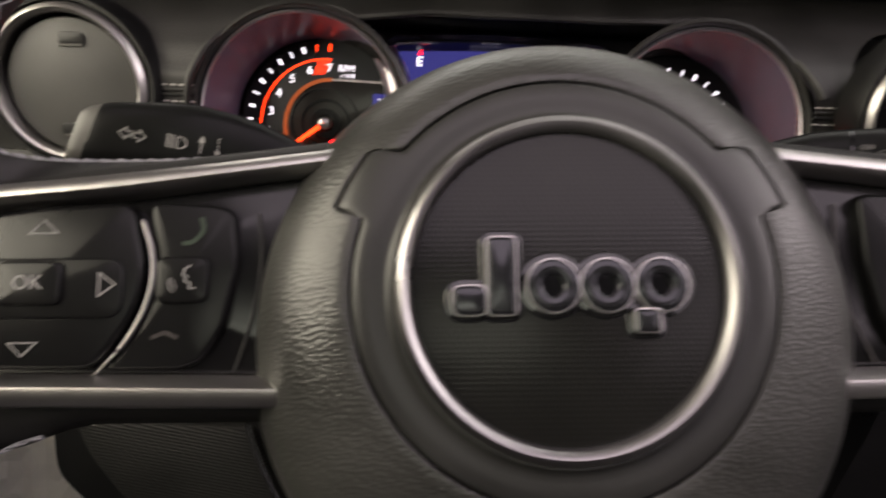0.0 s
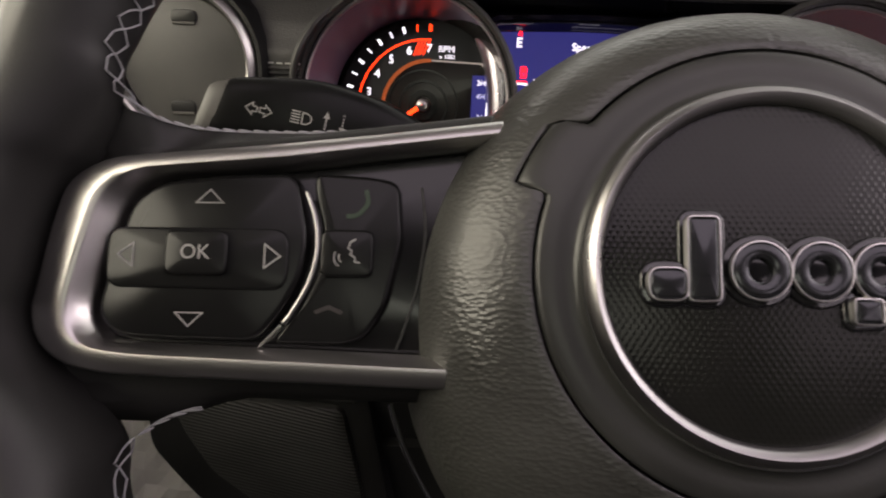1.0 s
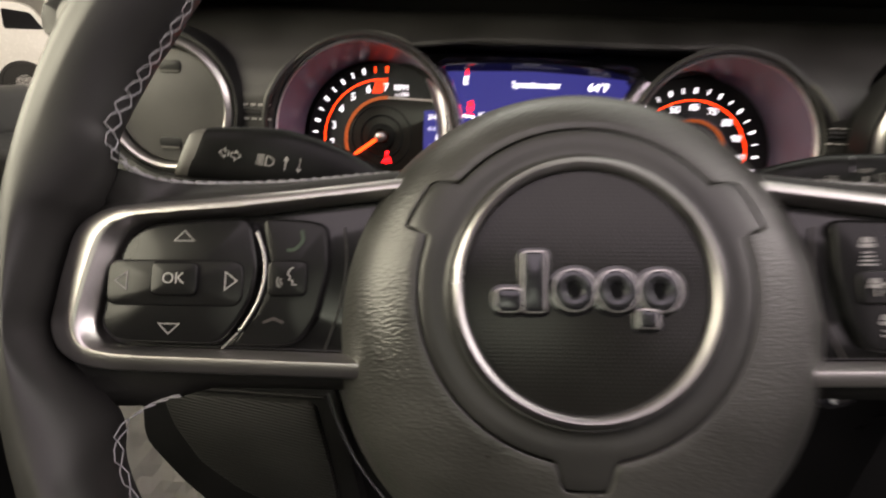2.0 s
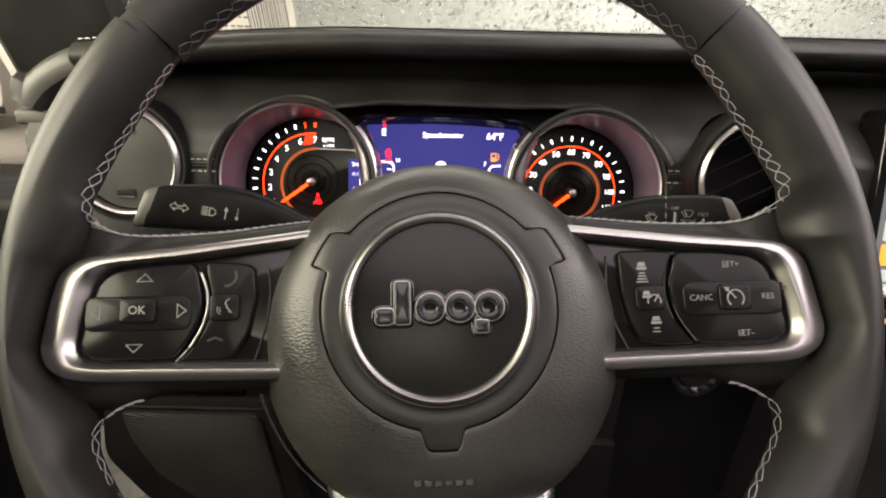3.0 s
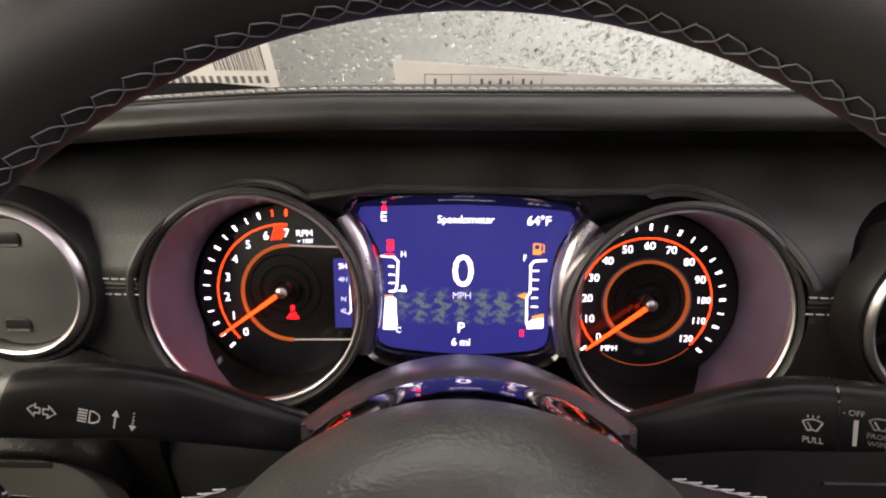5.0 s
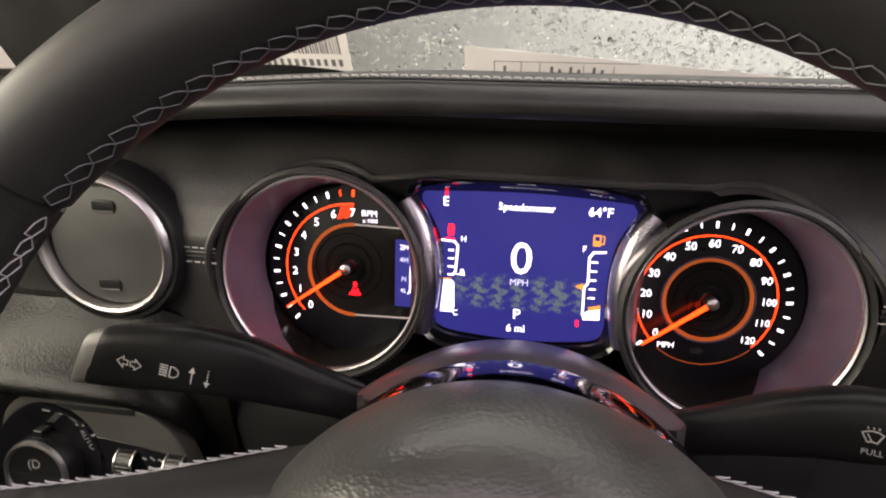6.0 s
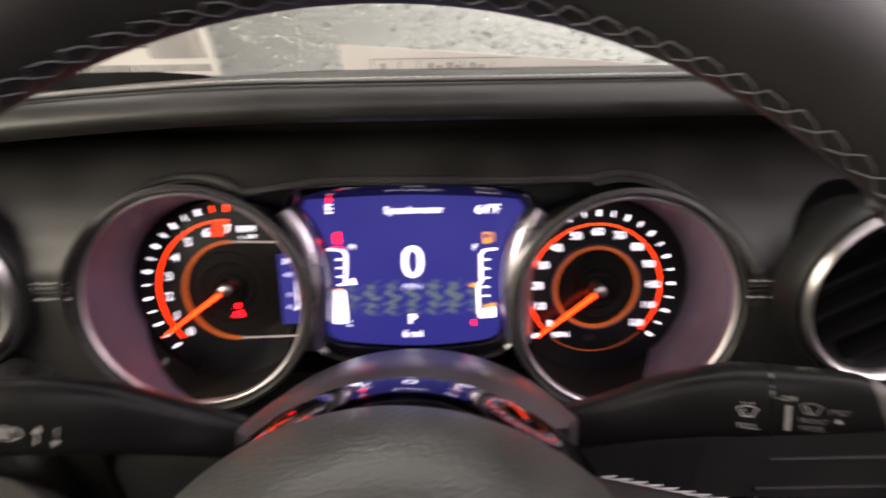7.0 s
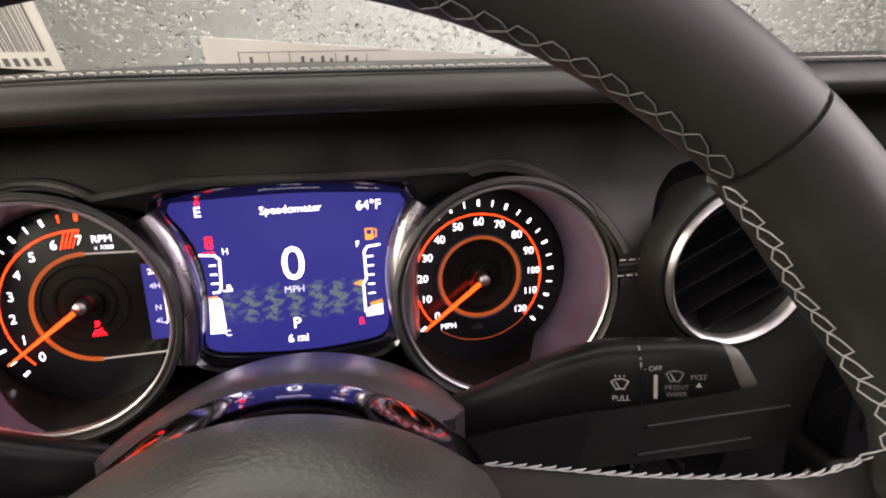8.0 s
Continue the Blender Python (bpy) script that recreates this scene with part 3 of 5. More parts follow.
# seam cords and their stitches between gauges and vents
for x0, x1 in ((-192, -164), (167, 184)):
    for z, r, mat, nm in ((1141.2, 1.0, PANEL, "seam"), (1138.6, 1.1, MATT, "seam")):
        part(nm, tube([(x, face_depth(x, z) - 0.3, z) for x in range(x0, x1 + 1, 2)], r, 6), mat, dash, here=True)
    for z in (1143.9, 1135.2):
        x = x0
        while x < x1 - 2:
            part("stitch", tube([(x, face_depth(x, z) - 0.4, z), (x + 3.2, face_depth(x + 3.2, z) - 0.4, z)], 0.5, 5), BRIGHT_THREAD, dash, "pale stitch", here=True)
            x += 4.9


def seam_stitches():
    """Double row of stitches along the padded top's front edge."""
    bm = bmesh.new()
    x = -250.0
    while x < 1000:
        merge(bm, tube([(x, 181.5, 1238.4 - dip(x)), (x + 0.8, 181.2, 1238.8 - dip(x)), (x + 2.8, 180.8, 1238.8 - dip(x)), (x + 3.6, 180.4, 1238.2 - dip(x))], 0.34, 5))
        x += 4.8
    return bm


part("top_stitching", seam_stitches(), BRIGHT_THREAD, dash, "row of pale stitches", here=True)
part("top_seam", tube([(x, 178.5, 1237.2 - dip(x)) for x in range(-250, 991, 20)], 0.7, 6), MATT, dash, here=True)
# hump of the cluster hood over the gauges
hood = arc((-107.6, 1128.6), 61.5, 205, 62, 30) + [(-40, 1187.5), (0, 1187), (60, 1186)] + arc((112.2, 1127.4), 61, 104, 20, 20)
part("hood_ridge", tube([(x, face_depth(x, z) - 1.0, z) for x, z in hood], [min(0.5 + 0.22 * i, 2.2) for i in range(len(hood))], 8), PANEL, dash, "rounded ridge over the gauges", here=True)
part("hood_underside", loft([[(x, face_depth(x, 1187) - 1, 1186), (x, 262, 1180), (x, 262, 1200), (x, face_depth(x, 1187) + 3, 1189)] for x in range(-100, 111, 10)], caps=True), GLOSS, dash, "gloss black underside of the hood", here=True)
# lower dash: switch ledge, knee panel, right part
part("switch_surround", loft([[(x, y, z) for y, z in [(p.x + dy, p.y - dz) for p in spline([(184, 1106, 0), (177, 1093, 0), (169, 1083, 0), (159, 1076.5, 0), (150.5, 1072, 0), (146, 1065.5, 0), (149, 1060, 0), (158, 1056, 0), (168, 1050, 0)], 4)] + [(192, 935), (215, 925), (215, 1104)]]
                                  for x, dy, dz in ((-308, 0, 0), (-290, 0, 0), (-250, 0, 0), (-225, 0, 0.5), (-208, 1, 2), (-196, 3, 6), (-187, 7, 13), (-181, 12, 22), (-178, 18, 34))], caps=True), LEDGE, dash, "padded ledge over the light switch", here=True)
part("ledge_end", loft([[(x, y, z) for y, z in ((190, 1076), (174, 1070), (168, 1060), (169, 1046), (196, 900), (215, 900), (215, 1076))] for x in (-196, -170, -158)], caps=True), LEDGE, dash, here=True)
part("column_panel", loft([[(x, y, z) for y, z in ((196, 1060), (176, 1056), (172, 1040), (200, 900), (220, 900), (220, 1060))] for x in (-156.5, -90, 0, 90, 160)], caps=True), MATT, dash, here=True)
part("right_panel", loft([[(x, y, z) for y, z in ((212, 1064), (200, 1056), (199, 1046), (204, 1036), (235, 900), (265, 780), (290, 780), (290, 1064))] for x in (161.5, 200, 262, 300)], caps=True), SATIN, dash, "satin black panel right of the column", here=True)
border = rounded([(-272, 948), (-128, 948), (-104, 815), (-165, 795), (-210, 812), (-251, 852), (-279, 890), (-277, 922)], 12, 6)
part("knee_surround", loft([[(x, y, z) for x, z in grown(border, d)] for y, d in ((235, 0), (190, 0), (186, 1.5), (184.5, 5))], caps=True), MATT, dash, here=True)
knee = rounded([(-259, 936), (-143, 934), (-133, 885), (-124, 836), (-172, 838), (-204, 852), (-234, 876), (-252, 908)], 8, 6)
part("knee_lip", tube([(-262, 182.5, 939.5), (-136, 182.5, 938.5)], 1.1, 8), PANEL, dash, "thin lip over the knee panel", here=True)
part("knee_panel", loft([[(x, y, z) for x, z in grown(knee, d)] for y, d in ((230, 0), (185, 0), (181, 1.5), (180, 4))], caps=True), RIBBED, dash, "ribbed dark knee panel", here=True)
part("lower_panel", loft([[(x, y, z) for y, z in ((215, 905), (192, 900), (210, 760), (240, 700), (300, 700), (300, 905))] for x in (-215, -190, -60, 100, 160)], caps=True), MATT, dash, here=True)
arch = spline([(-306, 1179, 0), (-311, 1180, 0), (-313.5, 1184, 0), (-309, 1191.5, 0), (-297.5, 1204, 0), (-283, 1214, 0), (-266, 1221.6, 0), (-246, 1224, 0)], 6)
rows = []
for i, v in enumerate(arch):
    t = (arch[min(i + 1, len(arch) - 1)] - arch[max(i - 1, 0)]).normalized()
    rows.append([(v.x + t.y * q, y, v.y - t.x * q) for q, y in ((0, 400), (0, 206), (1.5, 195), (6, 189), (13, 187), (20, 189), (24, 196), (25, 400))])
# end pads take a paler grey that stands in for light from the door side
part("end_pad", loft(rows, closed=False), SHUTTER, dash, "rounded padded end of the dashboard beside the door", here=True)
part("end_plate", loft([[(-304, y, z), (-240, y, z)] for y, z in ((240, 1215), (240, 900), (400, 900))], closed=False), MATT, dash, here=True)
part("end_lower_pad", box(-313, -270, 195, 330, 1165.5, 1176.5, 3), SHUTTER, dash, here=True)
part("end_lower_pad", box(-312, -276, 199, 330, 1146, 1163, 5), SHUTTER, dash, here=True)


for x0, x1, z in ((204, 306, 1027), (202, 284, 1003)):
    part("shelf_lip", tube([(x, face_depth(x, z) - 0.6, z + (x - 200) * 0.03) for x in range(x0, x1, 6)], 1.1, 8), PANEL, dash, "thin lip beside the column", here=True)


# ---- air vents ----
def vent(name, x, z, y, label):
    return thing(name, pose(x / 1000, y / 1000, z / 1000, 90), label, "air vent", "dash air vents")


vent_a = vent("air_vent", -229, 1142, 181, "round closed air vent with a dark disc and satin silver ring")
part("ring", lathe([(36.5, -14), (36.5, 1.6), (37.2, 3.6), (38.6, 4.4), (40.6, 3), (42.0, -0.4), (42.0, -14)], n=72), SILVER, vent_a, "satin silver ring")
part("surround", lathe([(42.1, -4), (42.8, 1.2), (45, 1.4), (47.2, -3), (48.6, -14)], n=72), SATIN, vent_a)
disc = part("shutter", slab(circle(1, -0.5, 35.2, 64), -6, -1.5, 1.2, crown=1.2), SHUTTER, vent_a, "dark grey round shutter")
part("back", slab(circle(0, 0, 36.4, 48), -16, -9, 0.5), MATT, vent_a)
for s in (1, -1):
    part("finger_notch", slab(rect(-6 + s * 2.2, s * 23.5 - 3.5, 10 + s * 2.2 - 2, s * 23.5 + 3.5, 3), -1.2, -0.15, 0.5), SATIN, disc)
    # highlight on the notch's lower edge, put into a paler bar
    part("notch_highlight", tube([(-5 + s * 2.2, s * 23.5 - 3.2, -0.2), (7 + s * 2.2, s * 23.5 - 3.2, -0.2)], 0.8, 6), CAP, disc)
vent_b = vent("air_vent", 224, 1142, 151, "round open air vent with black slats and satin silver ring")
part("ring", lathe([(38.2, -16), (38.2, 1), (39, 3), (40.4, 4.2), (42, 3), (43.2, 0), (43.2, -16)], n=72), SILVER, vent_b, "satin silver ring")
part("surround", lathe([(43.3, -4), (43.8, 1.4), (45.6, 1.6), (47.6, -3), (48.8, -14)], n=72), SATIN, vent_b)
part("throat", lathe([(37.9, -2), (37.2, -40), (0.5, -41)], n=48), MATT, vent_b)
for k in range(-2, 3):
    v0 = k * 14.5 + 3
    half = math.sqrt(max(37.6 ** 2 - v0 ** 2, 4))
    sl = part("slat", loft([[(-half, v0 + q, w) for q, w in ((-0.7, -4), (0.7, -4), (-6.6, -26), (-8.0, -26))], [(half, v0 + q, w) for q, w in ((-0.7, -4), (0.7, -4), (-6.6, -26), (-8.0, -26))]], caps=True), GLOSS, vent_b, "black slat")
    sl.matrix_basis = pose(0, 0, 0, 0, 0, 27)

# ---- light switch panel ----
switch = thing("light_switch_panel", pose(-0.27, 0.152, 1.03, 82), "dark light switch panel with a rotary knob and dimmer wheels", "switch panel")
part("plate", slab(rounded([(-30, -45), (98, -45), (98, -8), (76, 22), (24, 29), (2, 31), (-24, 18)], [12, 12, 20, 18, 10, 16, 20]), -12, 0, 1.5), PLATE, switch)
part("slot", slab(rect(12, 20, 62, 23.5, 1), -0.5, 0.4, 0.3), MATT, switch)
part("lower_field", slab(rounded([(14, -44), (97, -44), (96, -6), (80, -1), (44, 4.5), (14, 5)], 4), -0.5, 0.5, 0.3), GLOSS, switch)
part("dial_well", lathe([(35, 0), (33.8, 1.8), (31.8, 2.0), (30, 1.0), (0.5, 0.8)], (6, -12), 48), GLOSS, switch, "gloss black dial")
knob = part("knob", lathe([(20.5, -2), (20, 12), (18.4, 14), (16.6, 13.4), (0.5, 13.6)], (7.0, -14.5), 48), SATIN, switch)
part("knob_ring", lathe([(20.1, 12.2), (19.5, 14.4), (18.0, 14.8), (16.8, 13.7)], (7.0, -14.5), 48), SILVER, knob, "bright knob ring")
part("knob_pointer", slab(rect(3.5, 4.5, 9.5, 9.5, 1), 2, 9, 0.8), SATIN, knob)
text("(D", 5.5, 7.0, -8.5, 13.8, MARK, knob)
text("(O", 5.0, 8.0, -22.5, 13.8, MARK, knob)
part("knob_split", stroke([(-8.0, -15.5), (22.0, -16.5)], 0.6, 13.5), MATT, knob)
for i, (u, v) in enumerate(((7, 19), (18, 18), (28, 12))):
    part("switch_mark", stroke([(u - 2.5, v), (u + 2.5, v - 0.5)], 1.1, 1.7), MARK, switch)
text("AUTO", 3.4, 32.0, 3.0, 1.9, MARK, switch, turn=-60)
for u in (56, 86):
    wh = part("dimmer_wheel", lathe([(8, -5), (9, -4), (9, 4), (8, 5)], n=28), SATIN, switch)
    wh.matrix_basis = pose(u / 1000, -0.010, -0.002, 0, 90, 0)
    for s in (-5.2, 5.2):
        part("wheel_edge", lathe([(8.2, s - 0.5), (9.5, s - 0.4), (9.5, s + 0.4), (8.2, s + 0.5)], n=28), SILVER, wh)
    for k in range(9):
        a = math.tau * k / 24 + math.pi * 0.5 + 0.6
        part("wheel_rib", tube([(9.1 * math.cos(a), 9.1 * math.sin(a), -4.4), (9.1 * math.cos(a), 9.1 * math.sin(a), 4.4)], 0.5, 5), CAP, wh)
for i in range(3):
    part("switch_mark", stroke([(65 + i * 5.0, -5 + (i % 2) * 1.0), (67.6 + i * 5.0, -6)], 1.2, 0.6), MARK, switch)
part("switch_mark", stroke([(69, -10), (69, -17)], 1.4, 0.6), MARK, switch)

# ---- instrument cluster ----
cluster = thing("instrument_cluster", pose(0, 0.236, 1.12, 84), "lit instrument cluster with two round gauges and a blue screen", "instrument cluster")
part("backing", slab(rect(-172, -66, 178, 62, 20), -40, -14, 2), DIAL, cluster)
TC, SC = (-100.3, -1.6), (109.7, -4.9)


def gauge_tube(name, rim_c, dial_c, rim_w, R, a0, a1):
    """The flared wall between a gauge's rim and its sunken dial: satin from a0 to a1, shade painted black for the rest.
    """
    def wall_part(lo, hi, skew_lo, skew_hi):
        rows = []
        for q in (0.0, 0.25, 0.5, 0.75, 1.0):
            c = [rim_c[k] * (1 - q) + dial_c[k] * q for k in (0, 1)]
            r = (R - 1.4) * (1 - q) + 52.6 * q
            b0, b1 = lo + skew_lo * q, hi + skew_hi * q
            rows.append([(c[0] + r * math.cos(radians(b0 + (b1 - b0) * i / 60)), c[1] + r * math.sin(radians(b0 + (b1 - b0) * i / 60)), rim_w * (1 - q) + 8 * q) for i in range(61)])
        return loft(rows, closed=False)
    wall = part(name, wall_part(a0, a1, 34, -62), CONE, cluster, "satin purple-grey lit side of the gauge wall")
    part("shaded_wall", wall_part(a1, a0 + 360, -62, 34), SMOKE, wall, "shaded side of the gauge wall, painted black")
    part("rim", lathe([(R - 1.5, rim_w - 3), (R - 1.5, rim_w + 0.6), (R - 0.7, rim_w + 1.5), (R + 0.4, rim_w + 0.6), (R + 0.7, rim_w - 3)], rim_c, 80), GAUGE_RIM, wall, "thin bright rim")
    part("surround", lathe([(R + 0.6, rim_w - 2), (R + 1.4, rim_w + 2.4), (R + 2.6, rim_w + 4), (R + 4.6, rim_w + 2.6)], rim_c, 80), PANEL, wall)
    return wall


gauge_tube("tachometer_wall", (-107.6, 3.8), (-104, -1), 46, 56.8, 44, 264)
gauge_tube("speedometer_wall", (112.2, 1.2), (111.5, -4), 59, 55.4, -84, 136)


def dial(c, name):
    return part(name, slab(circle(c[0], c[1], 53, 72), 2, 9.6, 0.5), DIAL, cluster, "black dial with lit markings")


def digit(words, c, r, a, parent, size=4.9):
    text(words, size, c[0] + r * math.cos(radians(a)), c[1] + r * math.sin(radians(a)), 9.9, WHITE_LIT, parent, name="numeral", bold=0.002)


def tick(c, a, r0, r1, width, mat, parent):
    ca, sa = math.cos(radians(a)), math.sin(radians(a))
    part("tick", stroke([(c[0] + r0 * ca, c[1] + r0 * sa), (c[0] + r1 * ca, c[1] + r1 * sa)], width, 9.7), mat, parent, smooth=False)


def needle(c, a, length, parent):
    ca, sa = math.cos(radians(a)), math.sin(radians(a))
    tip = (c[0] + length * ca, c[1] + length * sa)
    px, py = -sa, ca
    bar = [(c[0] + px * 1.35, c[1] + py * 1.35), (tip[0] + px * 0.5, tip[1] + py * 0.5), (tip[0] - px * 0.5, tip[1] - py * 0.5), (c[0] - px * 1.35, c[1] - py * 1.35)]
    nd = part("needle", fill(bar, 17.5, 1.2), NEEDLE_LIT, parent, "lit orange needle", smooth=False)
    part("needle_hub", lathe([(3.6, 12), (3.4, 19.5), (2.4, 20.4), (0.3, 20.6)], c, 28), SILVER, nd, "pale needle hub")


tacho = dial(TC, "tachometer_dial")
for i in range(8):
    digit(str(i), TC, 36, -137 - 19.3 * i, tacho)
for i in range(15):
    a = -137 - 9.65 * i
    tick(TC, a, 46.2, 50.0, 1.5 if i % 2 == 0 else 0.8, ORANGE_LIT if i >= 13 else WHITE_LIT, tacho)
part("scale_line", stroke(arc(TC, 41.3, -137, -273, 60), 0.8, 9.7), ORANGE_LIT, tacho, "lit orange line")
for k in range(4):
    part("redline_hatch", stroke([(TC[0] + 35.5 * math.cos(radians(q)) - 1, TC[1] + 35.5 * math.sin(radians(q)) - 3) if e == 0 else (TC[0] + 40.5 * math.cos(radians(q + 5)), TC[1] + 40.5 * math.sin(radians(q + 5))) for e, q in ((0, 101 - k * 3), (1, 92 - k * 3))], 0.55, 9.65), ORANGE_LIT, tacho)
text("RPM", 3.7, -88.5, 34.4, 9.9, WHITE_LIT, tacho)
text("x 1000", 2.3, -88, 30.0, 9.9, WHITE_LIT, tacho)
window = [(q[0], q[1]) for q in arc((-97.5, -1.2), 28.6, 90, 270, 30)] + [(-60, -29.5), (-55, -22), (-55, 20), (-64, 27.4)]
part("inner_disc", slab(rounded(window, 1.0, 2), 9.6, 10.6, 0.3), SMOKE, tacho, "smoked inner disc")
part("inner_ring", stroke([(p[0], p[1]) for p in arc((-97.5, -1.2), 28.8, 90, 270, 44)], 2.1, 10.6, thick=0.8), AMBER_DIM, tacho, "dim amber ring")
# frame lines given a weak glow to read pale, in place of reflecting metal
part("inner_frame", stroke([(-97.2, 27.6), (-67, 26.8), (-59, 18)], 0.8, 10.8, thick=0.5), LINE_LIT, tacho, "thin pale line")
part("inner_frame", stroke([(-97.2, -30.0), (-62, -29.5), (-56, -22)], 0.8, 10.8, thick=0.5), LINE_LIT, tacho, "thin pale line")
sub = part("small_screen", fill([(-72, -22), (-57, -22), (-57, 20), (-72, 20)], 10.9, 0.3), BLUE_LIT, tacho, "small lit blue screen", smooth=False)
for wd, v in (("2H", 15.5), ("4H", 7.6), ("N", -4.4), ("4L", -11.8)):
    text(wd, 3.1, -66.5, v, 11.4, WHITE_LIT if wd == "2H" else PALE_BLUE_LIT, sub)
part("shift_line", stroke([(-62.4, 17.5), (-61, 16), (-61, 6), (-62.6, 4), (-62.6, -12), (-64, -13.6)], 0.7, 11.3), WHITE_LIT, sub)
belt = part("belt_lamp", fill(circle(-97.2, -9.0, 1.35, 14), 11.2), RED_LIT, tacho, "lit red seat belt lamp", smooth=False)
part("belt_lamp_body", fill([(-99.6, -14.6), (-99.3, -11.6), (-98.2, -10.7), (-96.2, -10.7), (-95.1, -11.6), (-94.8, -14.6)], 11.2), RED_LIT, belt, smooth=False)
for k in (-1, 1):
    part("belt_lamp_leg", stroke([(-97.2 + k * 1.0, -14.6), (-97.2 + k * 3.0, -16.2), (-97.2 + k * 4.0, -17.4)], 1.0, 11.2), RED_LIT, belt)
    part("belt_lamp_leg", stroke([(-97.2 + k * 0.4, -15.6), (-97.2 + k * 1.6, -17.8)], 0.8, 11.2), RED_LIT, belt)
belt.matrix_basis = pose(-0.0972, -0.0135, 0) @ Matrix.Diagonal((0.82, 0.82, 1, 1)) @ pose(0.0972, 0.0135, 0)
part("belt_lamp_strap", stroke([(-98.9, -11.0), (-95.2, -14.4)], 0.6, 11.4), DIAL, belt)
for r0, r1, h in ((5.2, 9.0, 13.0), (13.6, 15.0, 11.6), (20.4, 21.2, 11.2)):
    part("inner_hub", ring((-101.2, 1.2), r0, r1, 10.7, h, 40), WELL, tacho, "dark stepped ring")
needle((-101.2, 1.2), 215.5, 46, tacho)

speedo = dial(SC, "speedometer_dial")
for i in range(13):
    digit(str(i * 10), SC, 33.6, -140 - 21.75 * i, speedo, 4.5 if i < 10 else 4.0)
for i in range(25):
    a = -140 - 10.87 * i
    tick(SC, a, 42.8, 46.4, 1.5 if i % 2 == 0 else 0.8, WHITE_LIT, speedo)
part("scale_line", stroke(arc(SC, 38.2, -138, -403, 90), 0.75, 9.7), ORANGE_LIT, speedo, "lit orange line")
part("lower_line", stroke(arc(SC, 39.0, -45, -128, 40), 0.4, 9.7), AMBER_DIM, speedo)
text("MPH", 3.4, 90.5, -33.5, 9.9, WHITE_LIT, speedo)
part("turn_lamp", fill([(104.5, -37.2), (109, -37.2), (109, -38.8), (112.4, -35.8), (109, -32.8), (109, -34.4), (104.5, -34.4)], 9.8), PANEL, speedo, "unlit arrow lamp", smooth=False)
part("inner_disc", slab(circle(109.8, -3.8, 24.6, 56), 9.6, 11, 0.4), SMOKE, speedo, "smoked inner disc")
part("inner_ring", ring((109.8, -3.8), 22.8, 24.7, 11, 12.2, 64), AMBER_DIM, speedo, "dim amber ring")
part("inner_edge", ring((109.8, -3.8), 24.8, 25.8, 10.6, 12.6, 64), CONE, speedo)
for r0, r1, h in ((5.2, 8.4, 13.4), (11.6, 12.6, 12.0), (18.6, 19.2, 11.6)):
    part("inner_hub", ring((110.6, -4.0), r0, r1, 11.1, h, 40), WELL, speedo, "dark stepped ring")
needle((110.6, -4.0), 217.5, 45, speedo)

# middle screen
outline = spline([(-57.5, 48.4), (5, 50.0), (61, 46.8), (68, 44.4), (70, 40), (65.6, 32.5), (60, 21), (57, 4), (56.5, -16), (57, -32), (52, -40.5), (35, -43.5), (5, -45), (-30, -42.5), (-45, -39.5), (-49.5, -33),
                  (-47, -18), (-45, 0), (-47, 18), (-53, 32), (-59, 41), (-59.5, 45.4), (-57.5, 48.4)], 4)[:-1]
screen = part("middle_screen", slab([(p.x, p.y) for p in outline], -9, -6.0, 0.3), BLUE_LIT, cluster, "lit blue screen with white figures", smooth=False)
frame_out = [(p.x, p.y) for p in outline]
part("screen_bezel", loft([[(u, v, w) for u, v in grown(frame_out, d)] for d, w in ((0.3, -6.0), (-1.6, -4), (-3.0, 0), (-8, 4))]), GLOSS, cluster, "gloss black bezel of the screen")
part("pattern", fill([(-43, -27), (54, -27), (54, -1.5), (-43, -1.5)], -5.95, 0.1), PATTERN, screen, "band of pale green flecks", smooth=False)
SW = -5.7
text("Speedometer", 4.4, 5, 40.6, SW, WHITE_LIT, screen, bold=0.006)
text("64\u00b0F", 5.4, 48.6, 40.0, SW, WHITE_LIT, screen, bold=0.01)
text("E", 5.6, -44.4, 42.0, SW, WHITE_LIT, screen, bold=0.01)
part("compass_lamp", fill([(-45.2, 46.4), (-42.8, 46.4), (-44, 50.4)], SW), RED_LIT, screen, smooth=False)
text("0", 20, 3.6, 8.0, SW, WHITE_LIT, screen, bold=0.004)
text("MPH", 4.1, 3.0, -6.6, SW, PALE_BLUE_LIT, screen)
text("P", 6.6, 2.6, -27.6, SW, WHITE_LIT, screen, bold=0.004)
text("6 mi", 4.8, 2.6, -37.0, SW, WHITE_LIT, screen, bold=0.006)
text("H", 3.6, -32.6, 19.0, SW, WHITE_LIT, screen)
text("C", 3.6, -36.3, -29.5, SW, WHITE_LIT, screen)
text("F", 3.8, 41, 17.2, SW, WHITE_LIT, screen)
text("E", 3.8, 40.4, -30.6, SW, RED_LIT, screen)
part("temperature_line", stroke([(-46.5, 18.0), (-38.4, 17.4), (-36.0, 14.6), (-37.0, -1.6), (-38.6, -4.6)], 1.3, SW), WHITE_LIT, screen)
part("fuel_line", stroke([(54, 16.2), (46.6, 15.6), (44.4, 12.6), (44.8, -4.0), (42.8, -6.6), (43.2, -25)], 1.3, SW), WHITE_LIT, screen)
for k in range(4):
    part("scale_mark", stroke([(-42, 11.6 - k * 5.3), (-38.2, 11.6 - k * 5.3)], 1.0, SW), WHITE_LIT, screen)
